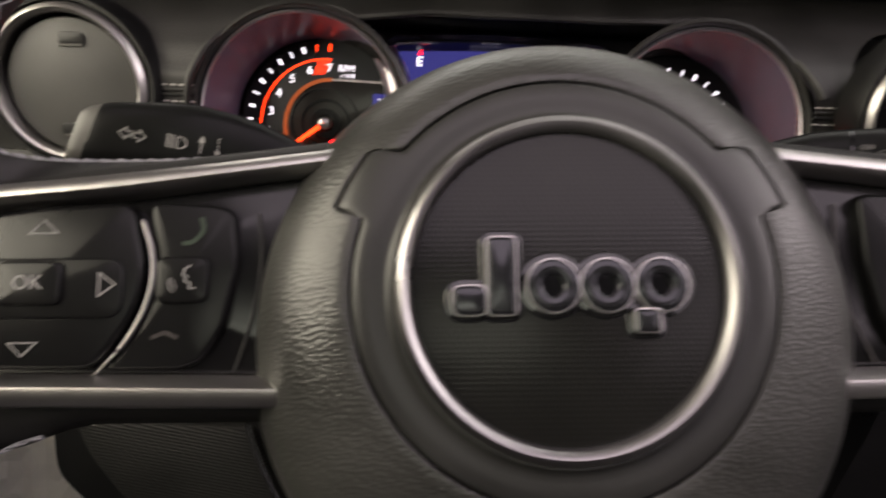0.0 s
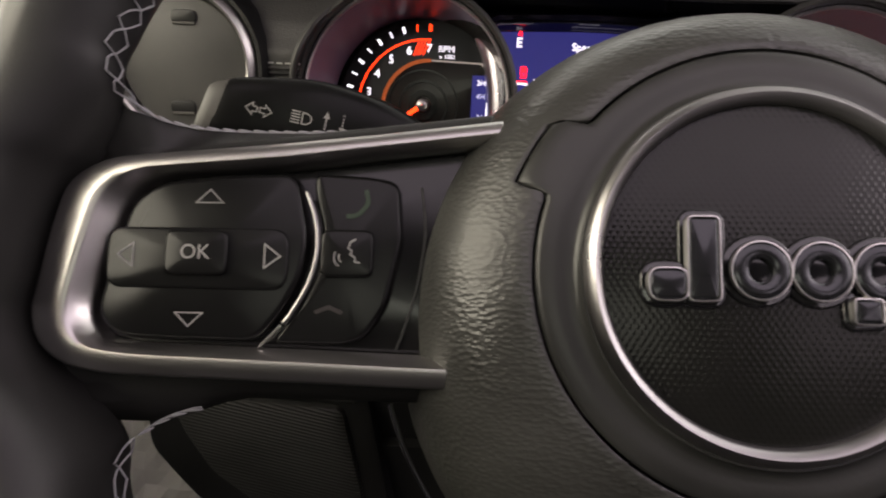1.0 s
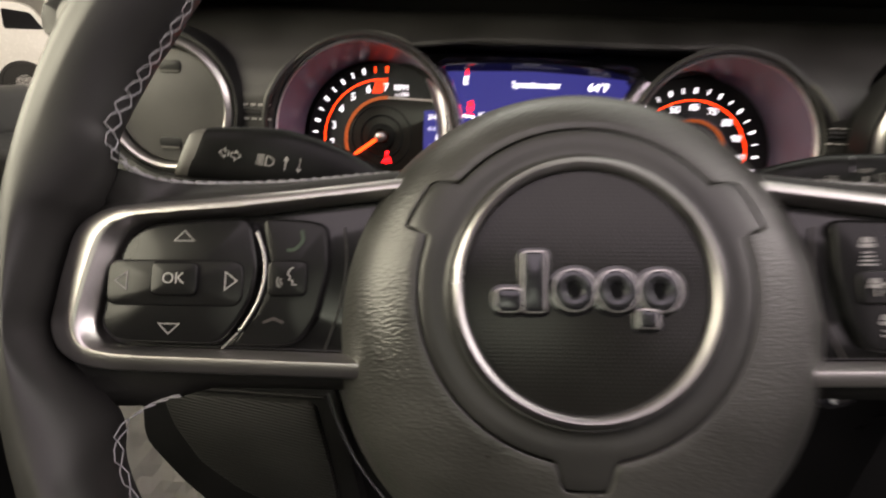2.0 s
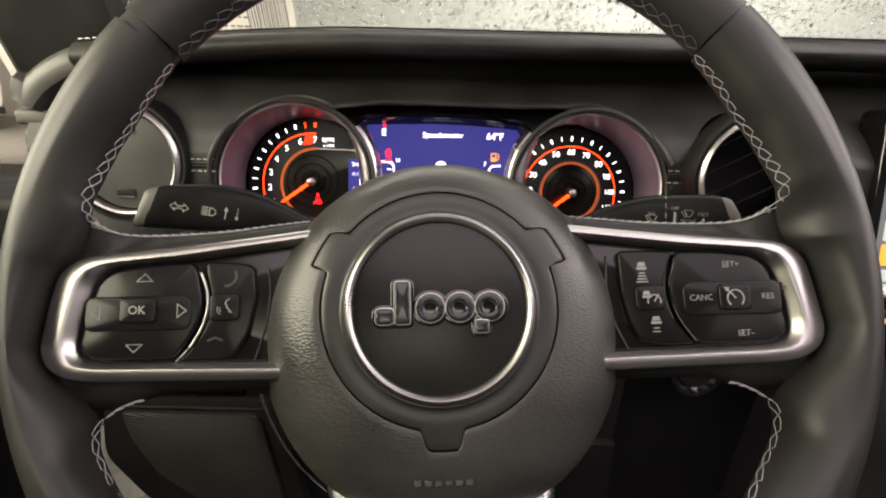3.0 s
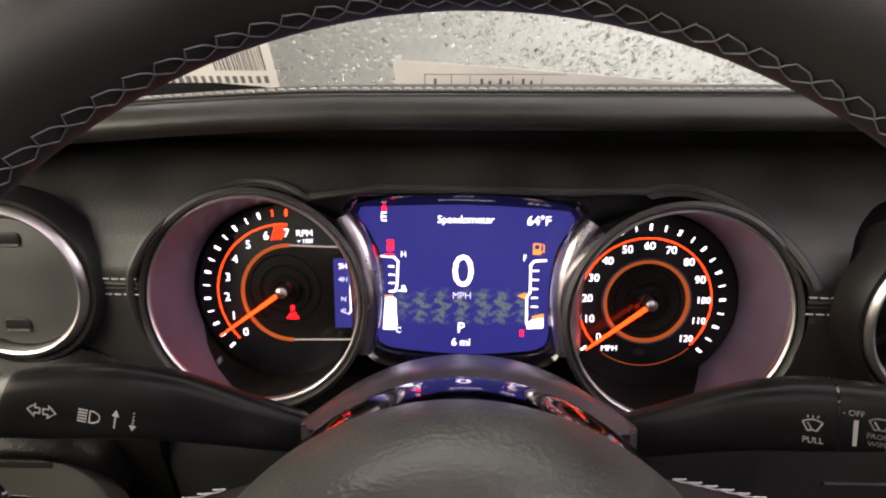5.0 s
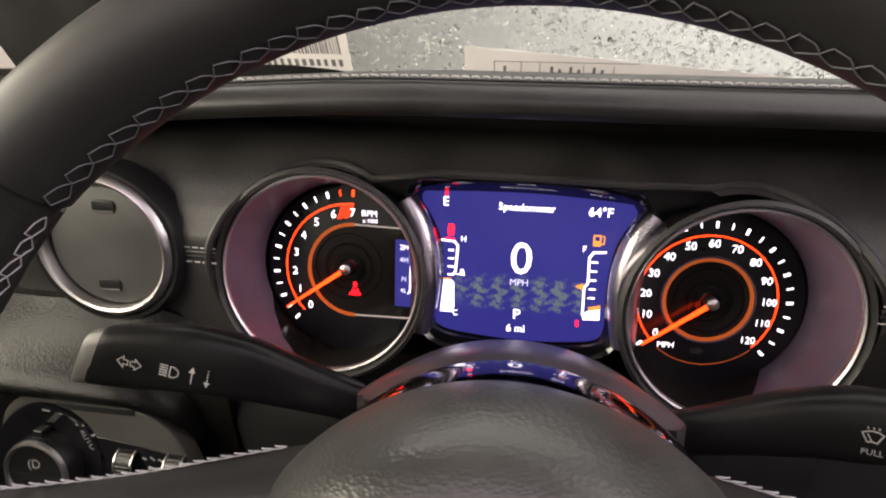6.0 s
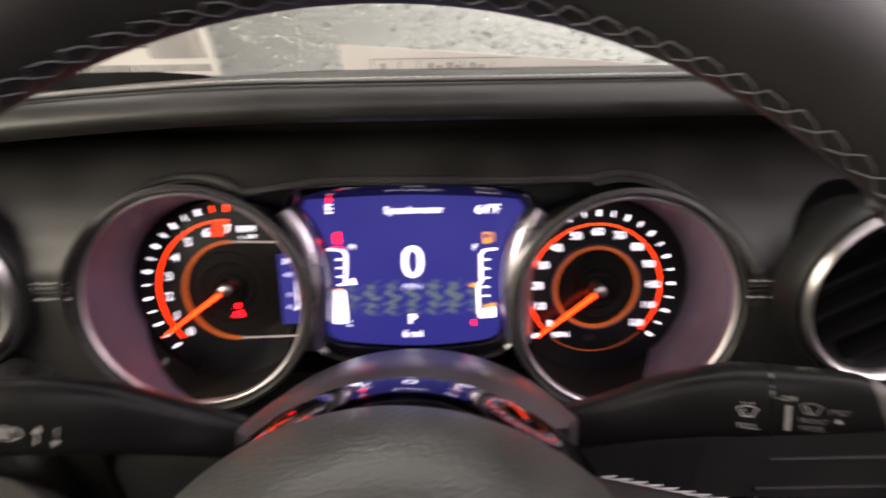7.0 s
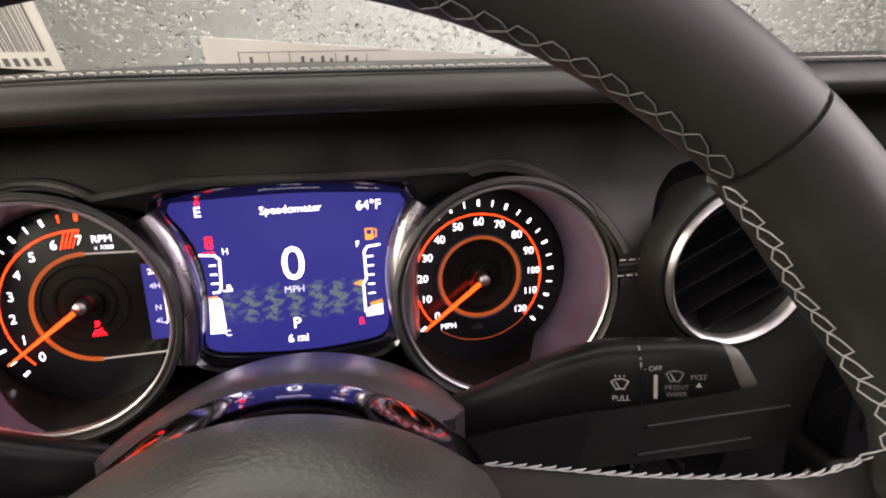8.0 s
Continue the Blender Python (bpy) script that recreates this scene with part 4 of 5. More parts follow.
for k in range(5):
    part("scale_mark", stroke([(45.6, 9.6 - k * 5.7), (49.6, 9.6 - k * 5.7)], 1.0, SW), WHITE_LIT, screen)
part("temperature_bar", fill([(-46.0, -29), (-38.6, -29), (-37.0, -26), (-37.6, -9), (-39.4, -7.6), (-44.2, -7.6)], SW), WHITE_LIT, screen, smooth=False)
part("bar_cap", stroke([(-44.6, -7.4), (-39.4, -7.0)], 1.3, SW + 0.1), YELLOW_LIT, screen)
part("fuel_bar", fill([(43.4, -27.6), (53.6, -27.0), (53.4, -20.4), (46.4, -21.4), (43.4, -24)], SW), WHITE_LIT, screen, smooth=False)
part("bar_cap", stroke([(46.4, -20.4), (53.6, -18.6)], 2.4, SW + 0.1), YELLOW_LIT, screen)
part("oil_lamp", fill([(-36.4, -4.2), (-31.0, -4.2), (-31.0, -3.4), (-33, -3.4), (-33, -1.2), (-32, -1.2), (-32, -0.4), (-34, -0.4), (-34, -3.4), (-36.4, -3.4)], SW), WHITE_LIT, screen, smooth=False)
part("seat_lamp", fill(rect(-42.4, 21.4, -38.8, 28.0, 0.8), SW), RED_LIT, screen, "lit red lamp", smooth=False)
part("seat_lamp_window", fill(rect(-41.6, 22.4, -39.6, 24.6, 0.3), SW + 0.16), BLUE_LIT, screen, smooth=False)
part("red_mark", stroke([(-44.0, 18.8), (-38.4, 18.6)], 1.2, SW + 0.1), RED_LIT, screen)
pump = part("fuel_lamp", fill(rect(45.6, 19.6, 50.4, 26.6, 0.6), SW), YELLOW_LIT, screen, "lit yellow fuel lamp", smooth=False)
part("fuel_lamp_window", fill(rect(46.6, 23.0, 49.4, 25.6, 0.3), SW + 0.16), BLUE_LIT, pump, smooth=False)
part("fuel_lamp_hose", stroke([(50.4, 21.2), (52.0, 21.2), (52.2, 25.2), (51.0, 26.2)], 0.8, SW), YELLOW_LIT, pump)
part("fuel_pointer", fill([(37.0, -6.4), (41.8, -4.2), (43.0, -6.2), (41.8, -8.4)], SW), YELLOW_LIT, screen, smooth=False)
# upright frames at both sides of the screen
for s, pts in ((-1, [(-66, 45), (-59, 32), (-54.5, 15), (-53, -2), (-54, -20), (-56.5, -36)]), (1, [(77, 42), (69.5, 30), (65, 14), (63.5, -2), (64.5, -20), (66, -36)])):
    line = spline([(u, v, 7.0) for u, v in pts], 6)
    line = [p + Vector((0, 0, 5.0)) for p in line]
    part("side_frame", tube(line, [7.0 + 2.4 * math.sin(math.pi * i / (len(line) - 1)) for i in range(len(line))], 12, flat=1.0), FRAME, cluster, "satin frame beside the screen")

# ---- steering column, stalks ----
column = thing("steering_column", pose(0, 0, 1.1, 66), "black steering column shroud behind the wheel", "steering column")


def dome(c, r, half, low, n=40):
    """An arch section: round top, straight sides down to low."""
    a0 = math.degrees(math.asin(min(half / r, 1)))
    top = [(c[0] + r * math.sin(radians(a)), c[1] + r * math.cos(radians(a))) for a in [-a0 + 2 * a0 * i / (n - 1) for i in range(n)]]
    return top + [(c[0] + half * 0.85, low), (c[0] - half * 0.85, low)]


COLLAR = [(w, (w + 70) ** 2 / 200) for w in range(-30, -71, -4)] + [(-74, 0.4), (-77, 1.4), (-79, 3), (-80, 5)]
part("gloss_collar", loft([[(u, v, w) for u, v in grown(dome((4, -9), 86, 84, -60), d)] for w, d in COLLAR], caps=True), COLLAR_GLOSS, column, "gloss black collar mirroring the gauges")
part("shroud", loft([[(u, v, w) for u, v in grown(dome((5, -29), 108, 68, -80), d)] for w, d in ((-80, 8), (-90, 2), (-100, 0), (-150, 0), (-158, 6), (-215, 16))], caps=True), SHROUD, column, "satin black upper shroud")


def stalk_skin(path, sizes, n=20, slant=()):
    """A tapered paddle with a rounded-square section; slant leans the first sections."""
    pts = [Vector(p) for p in path]
    rings = []
    for i, p in enumerate(pts):
        t = (pts[min(i + 1, len(pts) - 1)] - pts[max(i - 1, 0)]).normalized()
        up = Vector((0, 0.25, 1))
        up = (up - t * up.dot(t)).normalized()
        sd = t.cross(up)
        a, b = sizes[i]
        row = []
        for k in range(n):
            q = k * math.tau / n
            cx, sx = math.cos(q), math.sin(q)
            e = 0.62
            row.append(p + sd * (math.copysign(abs(cx) ** e, cx) * b) + up * (math.copysign(abs(sx) ** e, sx) * a) + Vector((math.copysign(abs(sx) ** e, sx) * (slant[i] if i < len(slant) else 0), 0, 0)))
        rings.append(row)
    return loft(rings, caps=True)


def print_plane(p, right, normal):
    """A pose for prints: at p (mm), x along right, z along normal."""
    n = Vector(normal).normalized()
    r = Vector(right)
    r = (r - n * r.dot(n)).normalized()
    u = n.cross(r)
    return Matrix(((r.x, u.x, n.x, p[0] / 1000), (r.y, u.y, n.y, p[1] / 1000), (r.z, u.z, n.z, p[2] / 1000), (0, 0, 0, 1)))


lever_a = thing("indicator_stalk", pose(-0.13, 0.10, 1.122), "black indicator and headlamp stalk with pale symbols", "stalk", "column stalks")
pa = spline([(-171.5, 98.0, 1125.8), (-165, 99.0, 1125.8), (-150, 101.2, 1125.2), (-132, 104, 1124.0), (-110, 108.6, 1118.6), (-88, 115, 1108.5), (-66, 122, 1098)], 3)
szs = [(12.6, 7.2), (13.2, 7.8), (14.0, 8.5), (14.4, 9), (13.4, 9), (10.5, 8.5), (8, 8)]
part("lever", stalk_skin(pa, [tuple(szs[min(i // 3, 6)][k] * (1 - (i % 3) / 3) + szs[min(i // 3 + 1, 6)][k] * ((i % 3) / 3) for k in (0, 1)) for i in range(len(pa))], slant=[5.5 - 0.55 * i for i in range(10)]), STALK, lever_a, here=True)
part("end_cap", stalk_skin([(-178.9, 96.0, 1125.4), (-177.2, 96.6, 1125.6), (-174, 97.4, 1125.7), (-171.3, 98.0, 1125.8)], [(10.4, 5.0), (11.6, 6.2), (12.2, 6.8), (12.7, 7.3)], slant=[6.0, 6.2, 5.9, 5.5]), CAP, lever_a, "slanted grey end cap", here=True)
INV_A = lever_a.matrix_basis.inverted()
LA = INV_A @ print_plane((-153.3, 91.2, 1127.2), (1, -0.14, -0.16), (0, -1, 0.22))


def mark(bm, m, parent, mat=MARK, name="printed_mark"):
    bm.transform(Matrix.Diagonal((1000, 1000, 1000, 1)) @ m @ Matrix.Diagonal((0.001, 0.001, 0.001, 1)))
    return part(name, bm, mat, parent, smooth=False)


for s in (-1, 1):
    mark(stroke([(s * 0.6, 1.0), (s * 2.6, 1.0), (s * 2.6, 2.3), (s * 5.4, 0), (s * 2.6, -2.3), (s * 2.6, -1.0), (s * 0.6, -1.0)], 0.45, 0, closed=True), LA, lever_a)
LB = INV_A @ print_plane((-137.0, 91.9, 1124.8), (1, -0.14, -0.16), (0, -1, 0.22))
mark(stroke([(1.0, 2.2), (2.6, 2.2), (4.4, 1.2), (4.8, 0), (4.4, -1.2), (2.6, -2.2), (1.0, -2.2)], 0.5, 0, closed=True), LB, lever_a)
for k in range(5):
    mark(stroke([(-3.6, 2.2 - k * 1.1), (0, 2.2 - k * 1.1)], 0.5, 0), LB, lever_a)
mark(stroke([(10.6, -2.6), (10.6, 2.4)], 0.5, 0), LB, lever_a)
mark(fill([(9.2, 2.0), (12.0, 2.0), (10.6, 4.6)], 0), LB, lever_a)
for k in range(4):
    mark(stroke([(17.4, 4.9 - k * 1.3), (17.4, 4.3 - k * 1.3)], 0.6, 0), LB, lever_a)
mark(fill([(16.1, -0.2), (18.7, -0.2), (17.4, -2.4)], 0), LB, lever_a)

lever_b = thing("wiper_stalk", pose(0.13, 0.1, 1.122), "black wiper stalk with pale symbols and words", "stalk", "column stalks")
pb = spline([(173, 89, 1130.2), (166, 91.6, 1129.4), (150, 97.5, 1126.6), (132, 104.5, 1122.8), (112, 111, 1116.6), (90, 118, 1106), (66, 126, 1094)], 3)
szb = [(9.3, 6.2), (10.6, 7.6), (12.2, 9.5), (13.6, 10.6), (12.4, 10.6), (10, 9.6), (8, 8)]
part("lever", stalk_skin(pb, [tuple(szb[min(i // 3, 6)][k] * (1 - (i % 3) / 3) + szb[min(i // 3 + 1, 6)][k] * ((i % 3) / 3) for k in (0, 1)) for i in range(len(pb))], slant=[-4.0 + 0.5 * i for i in range(8)]), STALK, lever_b, here=True)
part("end_cap", stalk_skin([(178.6, 86.9, 1130.3), (176.6, 87.6, 1130.2), (172.6, 89.1, 1130.1)], [(7.6, 4.4), (8.6, 5.6), (9.4, 6.3)], slant=[-4.6, -4.5, -4.0]), CAP, lever_b, "grey slanted end cap", here=True)
part("collar", stalk_skin([(141.8, 100.9, 1124.7), (141.0, 101.2, 1124.6)], [(13.2, 10.5), (13.3, 10.6)]), GLOSS, lever_b, here=True)
INV_B = lever_b.matrix_basis.inverted()
RA = INV_B @ print_plane((149.5, 87.4, 1126.6), (1, -0.36, 0.06), (-0.33, -1, 0.25))
RB = INV_B @ print_plane((129.6, 93.7, 1123.4), (1, -0.31, 0.06), (-0.31, -1, 0.25))
mark(stroke([(-7.6, 3.2), (-7.6, -6.2)], 1.4, 0.2), RA, lever_b)
text("- OFF", 2.0, -8.6, 5.6, 0.3, MARK, lever_b, m=RA)
text("MIST", 2.1, 8.2, 2.2, 0.3, DIM_MARK, lever_b, m=RA)
text("FRONT", 1.9, 0.2, -1.8, 0.3, DIM_MARK, lever_b, m=RA)
text("WIPER", 1.9, 0.2, -4.6, 0.3, DIM_MARK, lever_b, m=RA)
mark(fill([(7.2, -1.6), (9.4, -1.6), (8.3, 0.2)], 0.2), RA, lever_b)
text("PULL", 2.2, 0.6, -4.2, 0.4, MARK, lever_b, m=RB)
for mm, du, dv in ((RA, -0.6, 2.4), (RB, 0.2, 1.2)):
    mark(stroke([(du - 3.2, dv + 1.3), (du - 1.8, dv + 2.1), (du, dv + 2.4), (du + 1.8, dv + 2.1), (du + 3.2, dv + 1.3), (du + 1.5, dv - 1.8), (du, dv - 1.5), (du - 1.5, dv - 1.8)], 0.5, 0.3, closed=True), mm, lever_b, DIM_MARK if du < 0 else MARK)
    mark(stroke([(du, dv - 1.5), (du - 1.6, dv + 1.2)], 0.45, 0.3), mm, lever_b)
for k in range(3):
    mark(stroke([(0.2 + (k - 1) * 1.8, 5.0), (0.2 + (k - 1) * 1.5, 4.2)], 0.5, 0.3), RB, lever_b)

# ---- start button, centre screen, climate knob ----
start = thing("start_button", pose(0.222, 0.196, 0.972, 84), "round black start button in a dark ring", "button")
part("collar", lathe([(24, -8), (23.5, 3), (22, 4.5), (19.5, 4), (17.5, 1.5), (16, 0)], n=56), GLOSS, start, "dark glossy ring")
part("button", slab(circle(0, 0, 15, 40), -6, 1.0, 0.8), SATIN, start)
part("printed_bar", stroke([(-4.5, -1), (4.5, -1)], 1.6, 1.1), MARK, start)

centre = thing("touch_screen", pose(0.411, 0.152, 1.114, 86), "lit centre touch screen in a black frame", "screen")
part("frame", slab(rect(-98, -105, 100, 78, 10), -30, -2, 3), GLOSS, centre)
page = part("page", fill(rect(-92, -58, 94, 70, 3), -1.9, 0.2), PAGE_LIT, centre, "grey lit page", smooth=False)
for k, (v0, v1, mt) in enumerate(((52, 68, BLUE_LIT), (26, 48, PALE_SCREEN), (2, 22, PALE_SCREEN), (-16, 0, PALE_SCREEN), (-34, -18, YELLOW_LIT), (-46, -37, PALE_SCREEN), (-56, -48, PALE_SCREEN))):
    if k:
        part("tile", fill(rect(-88, v0, 90, v1, 2), -1.6, 0.2), mt, page, "lit screen tile", smooth=False)
        part("tile_print", fill(rect(-82, v0 + 5, -60, v1 - 4, 1), -1.3, 0.1), WHITE_LIT, page, smooth=False)
for k in range(3):
    part("button", slab(rect(-90 + k * 60, -84, -40 + k * 60, -68, 3), -3, 0, 1), SATIN, centre)
    part("button_mark", fill(rect(-84 + k * 60, -78, -76 + k * 60, -74, 0.6), 0.1, 0.1), YELLOW_LIT if k == 0 else MARK, centre, smooth=False)
part("lower_panel", slab(rect(-100, -330, 102, -108, 8), -40, -8, 3), MATT, centre)
climate = thing("climate_knob", pose(0.325, 0.158, 0.975, 86), "black climate knob with a silver ring", "knob")
part("knob", lathe([(20, -8), (19, 14), (16, 16), (0.5, 16)], n=48), SATIN, climate)
part("ring", lathe([(21.5, -6), (21.5, 2), (19.6, 3)], n=48), RING, climate)
vent_trim = thing("lower_trim_strip", pose(0.36, 0.16, 0.90), "dark stack trim with a thin silver strip", "trim")
part("strip", tube([(-80, 0, 0), (-30, -2, 0), (0, -4, 8), (60, -4, 8)], 2.2, 8), RING, vent_trim)

# ---- door-side paper ----
paper = thing("crumpled_paper", pose(-0.315, 0.235, 0.778), "crumpled white protective paper beside the footwell", "paper")


def crumple():
    bm = bmesh.new()
    rows = []
    for i in range(15):
        row = []
        for k in range(15):
            u, v = -75 + i * 10.7, -95 + k * 13.5
            d = 16 * abs(noise.noise(Vector((u * 0.03, v * 0.012, 5)))) + 7 * noise.noise(Vector((u * 0.09, v * 0.05, 9)))
            row.append(bm.verts.new((u, d + 0.25 * v, v)))
        rows.append(row)
    for a, b in zip(rows, rows[1:]):
        for k in range(14):
            bm.faces.new((a[k], a[k + 1], b[k + 1], b[k]))
    bmesh.ops.solidify(bm, geom=list(bm.faces), thickness=0.6)
    return bm


part("sheet", crumple(), PAPER, paper, smooth=False)

# ---- steering wheel ----
wheel = thing("steering_wheel", pose(0, 0, 1.1, 66) @ pose(0, 0, 0, 0, 0, 2.3), "black leather steering wheel with silver spoke trim and pale stitching", "steering wheel")
RC, RR, RW, TA, TB = (3.7, 12.5), 178.4, 11.0, 16.0, 16.2


def rim_point(a, q, da=TA, db=TB):
    """A point of the rim's skin: a round the wheel, q round the grip (0 outwards, 90 to the driver)."""
    dev = (a + 180) % 360 - 180 if math.cos(radians(a)) > 0 else (180 - a + 180) % 360 - 180
    near = max(0.0, min(1.0, (37 - dev) / 11, (dev + 44) / 11))
    near = near * near * (3 - 2 * near)
    c = math.cos(radians(q))
    r = RR + da * c * (1 - (0.82 * near if c < 0 else 0.0)) + 1.5 * near
    return Vector((RC[0] + r * math.cos(radians(a)), RC[1] + r * math.sin(radians(a)), RW + db * math.sin(radians(q))))


def rim_piece(a0, a1, n, inset=0.0):
    return loft([[rim_point(a0 + (a1 - a0) * i / (n - 1), q * 15, TA - inset, TB - inset) for q in range(24)] for i in range(n)], caps=True)


SEAMS = (41.0, 138.6, 229.0, 311.0)
for a0, a1 in ((SEAMS[0], SEAMS[1]), (SEAMS[2], SEAMS[3])):
    part("rim", rim_piece(a0 + 0.22, a1 - 0.22, 60), LEATHER, wheel, "smooth black leather rim")
for a in SEAMS:
    part("seam_collar", rim_piece(a - 1.5, a + 1.5, 4, 1.3), LEATHER, wheel)


UPPER_EDGE = [(127, 120.5, 1), (135.5, 107.5, 0.5), (144, 92, 0), (149.3, 81.5, 1), (152.8, 71, 3), (155.8, 60.8, 5.5), (158.4, 53, 7), (158.6, 48.3, 6.2), (155.5, 43.2, 1.5), (150.5, 40, -4), (143, 39.6, -8)]
LOWER_EDGE = [(139, -37.6, -9), (147, -40.8, -9), (152.6, -44.6, -9), (156, -50, -9), (155.3, -57, -8), (151.8, -63.5, -6), (145.5, -71.3, -3), (139.5, -78, 0), (133, -86.5, 1), (122, -100, 1), (110.7, -112, 1)]
EDGE = UPPER_EDGE[:8] + [(159.5, 42.5, 4), (161.5, 36.5, 1.5), (165.5, 29.5, -0.5), (171.8, 22, -1.5), (175.6, 10.5, -1.5), (178, -4, -1.5), (178.8, -13.5, -1.5), (174.4, -22.8, -1.5), (168.4, -29.6, -4), (162, -37, -7), (157.5, -44, -8.5)] + LOWER_EDGE[3:]


def smooth(x, lo, hi):
    t = max(0.0, min(1.0, (x - lo) / (hi - lo)))
    return t * t * (3 - 2 * t)


def side_section(p):
    """The leather's section through an edge point p of the right side, mirrored when p.x < 0: (radius, height) pairs from the underside round to the edge, and its angle."""
    a = math.degrees(math.atan2(p.y - RC[1], abs(p.x) - RC[0] * (1 if p.x > 0 else -1)))
    a = max(-48.78, min((SEAMS[0] if p.x > 0 else 180 - SEAMS[1]) - 0.22, a))
    rp = math.hypot(abs(p.x) - RC[0] * (1 if p.x > 0 else -1), p.y - RC[1])
    k = smooth(a, -47, -17) * (1 - smooth(a, 8, 38))
    top, crest = RW + TB - 6 * k, RR + 6.5 * k
    low = min(RW - TB, p.z - 9)
    d = crest - rp
    flow = smooth(d, 20, 29)
    loop = []
    for q in range(-90, 91, 12):
        c, s_ = math.cos(radians(q)), math.sin(radians(q))
        loop.append((crest + (RR + TA - crest) * c, RW + ((top - RW) if q > 0 else (RW - low)) * s_))
    upper = []
    far = math.hypot(rp - RR, p.z - RW)
    end = math.degrees(math.atan2(p.z - RW, rp - RR)) % 360
    for i in range(1, 23):
        t = i / 22
        f = t * math.pi / 2
        x = math.sin(f) * (1 - flow) + t * flow
        h = math.cos(f) * (1 - flow) + (1 - t * t * (3 - 2 * t)) * flow
        q, g = radians(90 + (end - 90) * t), TB + (far - TB) * t * t * (3 - 2 * t)
        upper.append((k * (crest - d * x) + (1 - k) * (RR + g * math.cos(q)), k * (p.z + (top - p.z) * h) + (1 - k) * (RW + g * math.sin(q))))
    under = []
    for i in range(1, 6):
        f = i / 6 * math.pi / 2
        under.append((rp + (crest - rp) * (1 - math.cos(f)), p.z + (low - p.z) * math.sin(f)))
    return a, loop, upper, under


def placed(a, r, w, side):
    x, y = RC[0] * side + r * math.cos(radians(a)), RC[1] + r * math.sin(radians(a))
    return Vector((x * side, y, w))


def spoke_leather(s):
    """The leather of one side of the rim with its tongues onto the spoke; s is 1 at the right, -1 at the left."""
    rings = []
    for p in resample(spline(EDGE, 6), 190):
        a, loop, upper, under = side_section(Vector((s * p.x + 1.6 * smooth(p.y, 30, 50), p.y, p.z)))
        rings.append([placed(a, r, w, s) for r, w in loop + upper + under])
    return loft(rings, caps=True)


for s in (-1, 1):
    part("rim", spoke_leather(s), LEATHER, wheel, "smooth black leather rim running onto the spoke")
    rows = []
    for u in range(40, 173, 6):
        vt = 41 - 0.115 * (u - 40)
        ve = 50.0 - 0.165 * (u - 60) if u < 100 else 43.4 - 0.11 * (u - 100) + 10 * smooth(u, 140, 176)
        we = min(1.0, -35 + 0.33 * (u - 66) + 0.055 * max(0, u - 110) + 0.2 * max(0, u - 140))
        sag = 0
        low = 7 * smooth(u, 122, 150)
        sec = [(vt, -3), (vt + 3.6, -4), (vt + 5, max(-7, we - 2)), (max(vt + 5.2, ve - sag), we), (ve - 4 - sag, we - 5), (-28 - low, we - 5), (-33 - low, -15), (-34 - low, -9), (-30.5 - 0.4 * low, -5), (-28, -3)]
        rows.append([(s * u, v, w) for v, w in sec])
    part("spoke", loft(rows, caps=True), LEATHER, wheel, "black leather-covered spoke", sharp=80)

# silver frames round the switches
BEZ_OUT = [(52, 39.5), (60, 38.6), (90, 35), (121, 31.8), (148.5, 29.4), (161.5, 27.6), (171, 21.5), (174.6, 10.5), (177, -4), (178, -13.5), (173.6, -22.3), (161, -27.4), (130, -28.4), (60, -29.6)]
BEZ_IN = [(52, 33.5), (60, 32.6), (90, 29), (111, 26.3), (138, 24), (148, 22.6), (155, 17.6), (158.2, 8), (161.6, -6), (162, -12.5), (159, -17.6), (152, -19.6), (120, -20.4), (60, -21.7)]
for s in (-1, 1):
    o = resample([(p.x, p.y, 0) for p in spline([(u, v, 0) for u, v in BEZ_OUT], 8)], 90)
    i_ = resample([(p.x, p.y, 0) for p in spline([(u, v, 0) for u, v in BEZ_IN], 8)], 90)
    rings = []
    for a, b in zip(o, i_):
        rings.append([(s * (a.x * (1 - t) + b.x * t), a.y * (1 - t) + b.y * t, w) for t, w in ((-0.06, -8), (0.0, -1), (0.05, 2.6), (0.10, 4.2), (0.17, 5.0), (0.60, 6.4), (0.70, 6.3), (0.76, 5.6), (0.95, 2.6), (1.0, 1), (1.03, -6))])
    part("spoke_trim", loft(rings, closed=False), SILVER, wheel, "satin silver trim round the switches")

# left switches
well = rounded([(-50, 34), (-112, 26), (-149, 23), (-156, 17), (-162.5, -10), (-160, -18), (-152, -20), (-50, -21.5)], 6)
part("switch_well", slab(well, -12, -2.0, 1), WELL, wheel, "gloss black switch backing")
right_well = [(-u, v) for u, v in reversed(well)]
part("switch_well", slab(right_well, -12, -2.0, 1), WELL, wheel, "gloss black switch backing")


def arrow(pts, parent, w):
    part("arrow", stroke(pts, 0.36, w, closed=True), MARK, parent, "pale outlined arrow", smooth=False)


rocker_l = [(-110.5, 24.6), (-130, 24.0), (-146.5, 21.8), (-153.6, 16.4), (-158.6, -2), (-160.6, -11.5), (-157, -17), (-150, -18.4), (-119, -18.6), (-113.0, -11.5), (-108.2, -2), (-106.8, 8)]
pad_l = part("rocker_switch", slab(rounded(rocker_l, 4), -4, 3.0, 1.6, crown=0.3), KEY, wheel, "satin black five-way switch")
part("cross_field", slab(rect(-158.5, -5.8, -111.5, 9.8, 4.5), 2.4, 3.9, 0.7), KEY, pad_l)
ok_key = part("ok_key", slab(rect(-142.8, -2.4, -126.6, 9.0, 2.4), 3.4, 5.4, 0.8), KEY, pad_l)
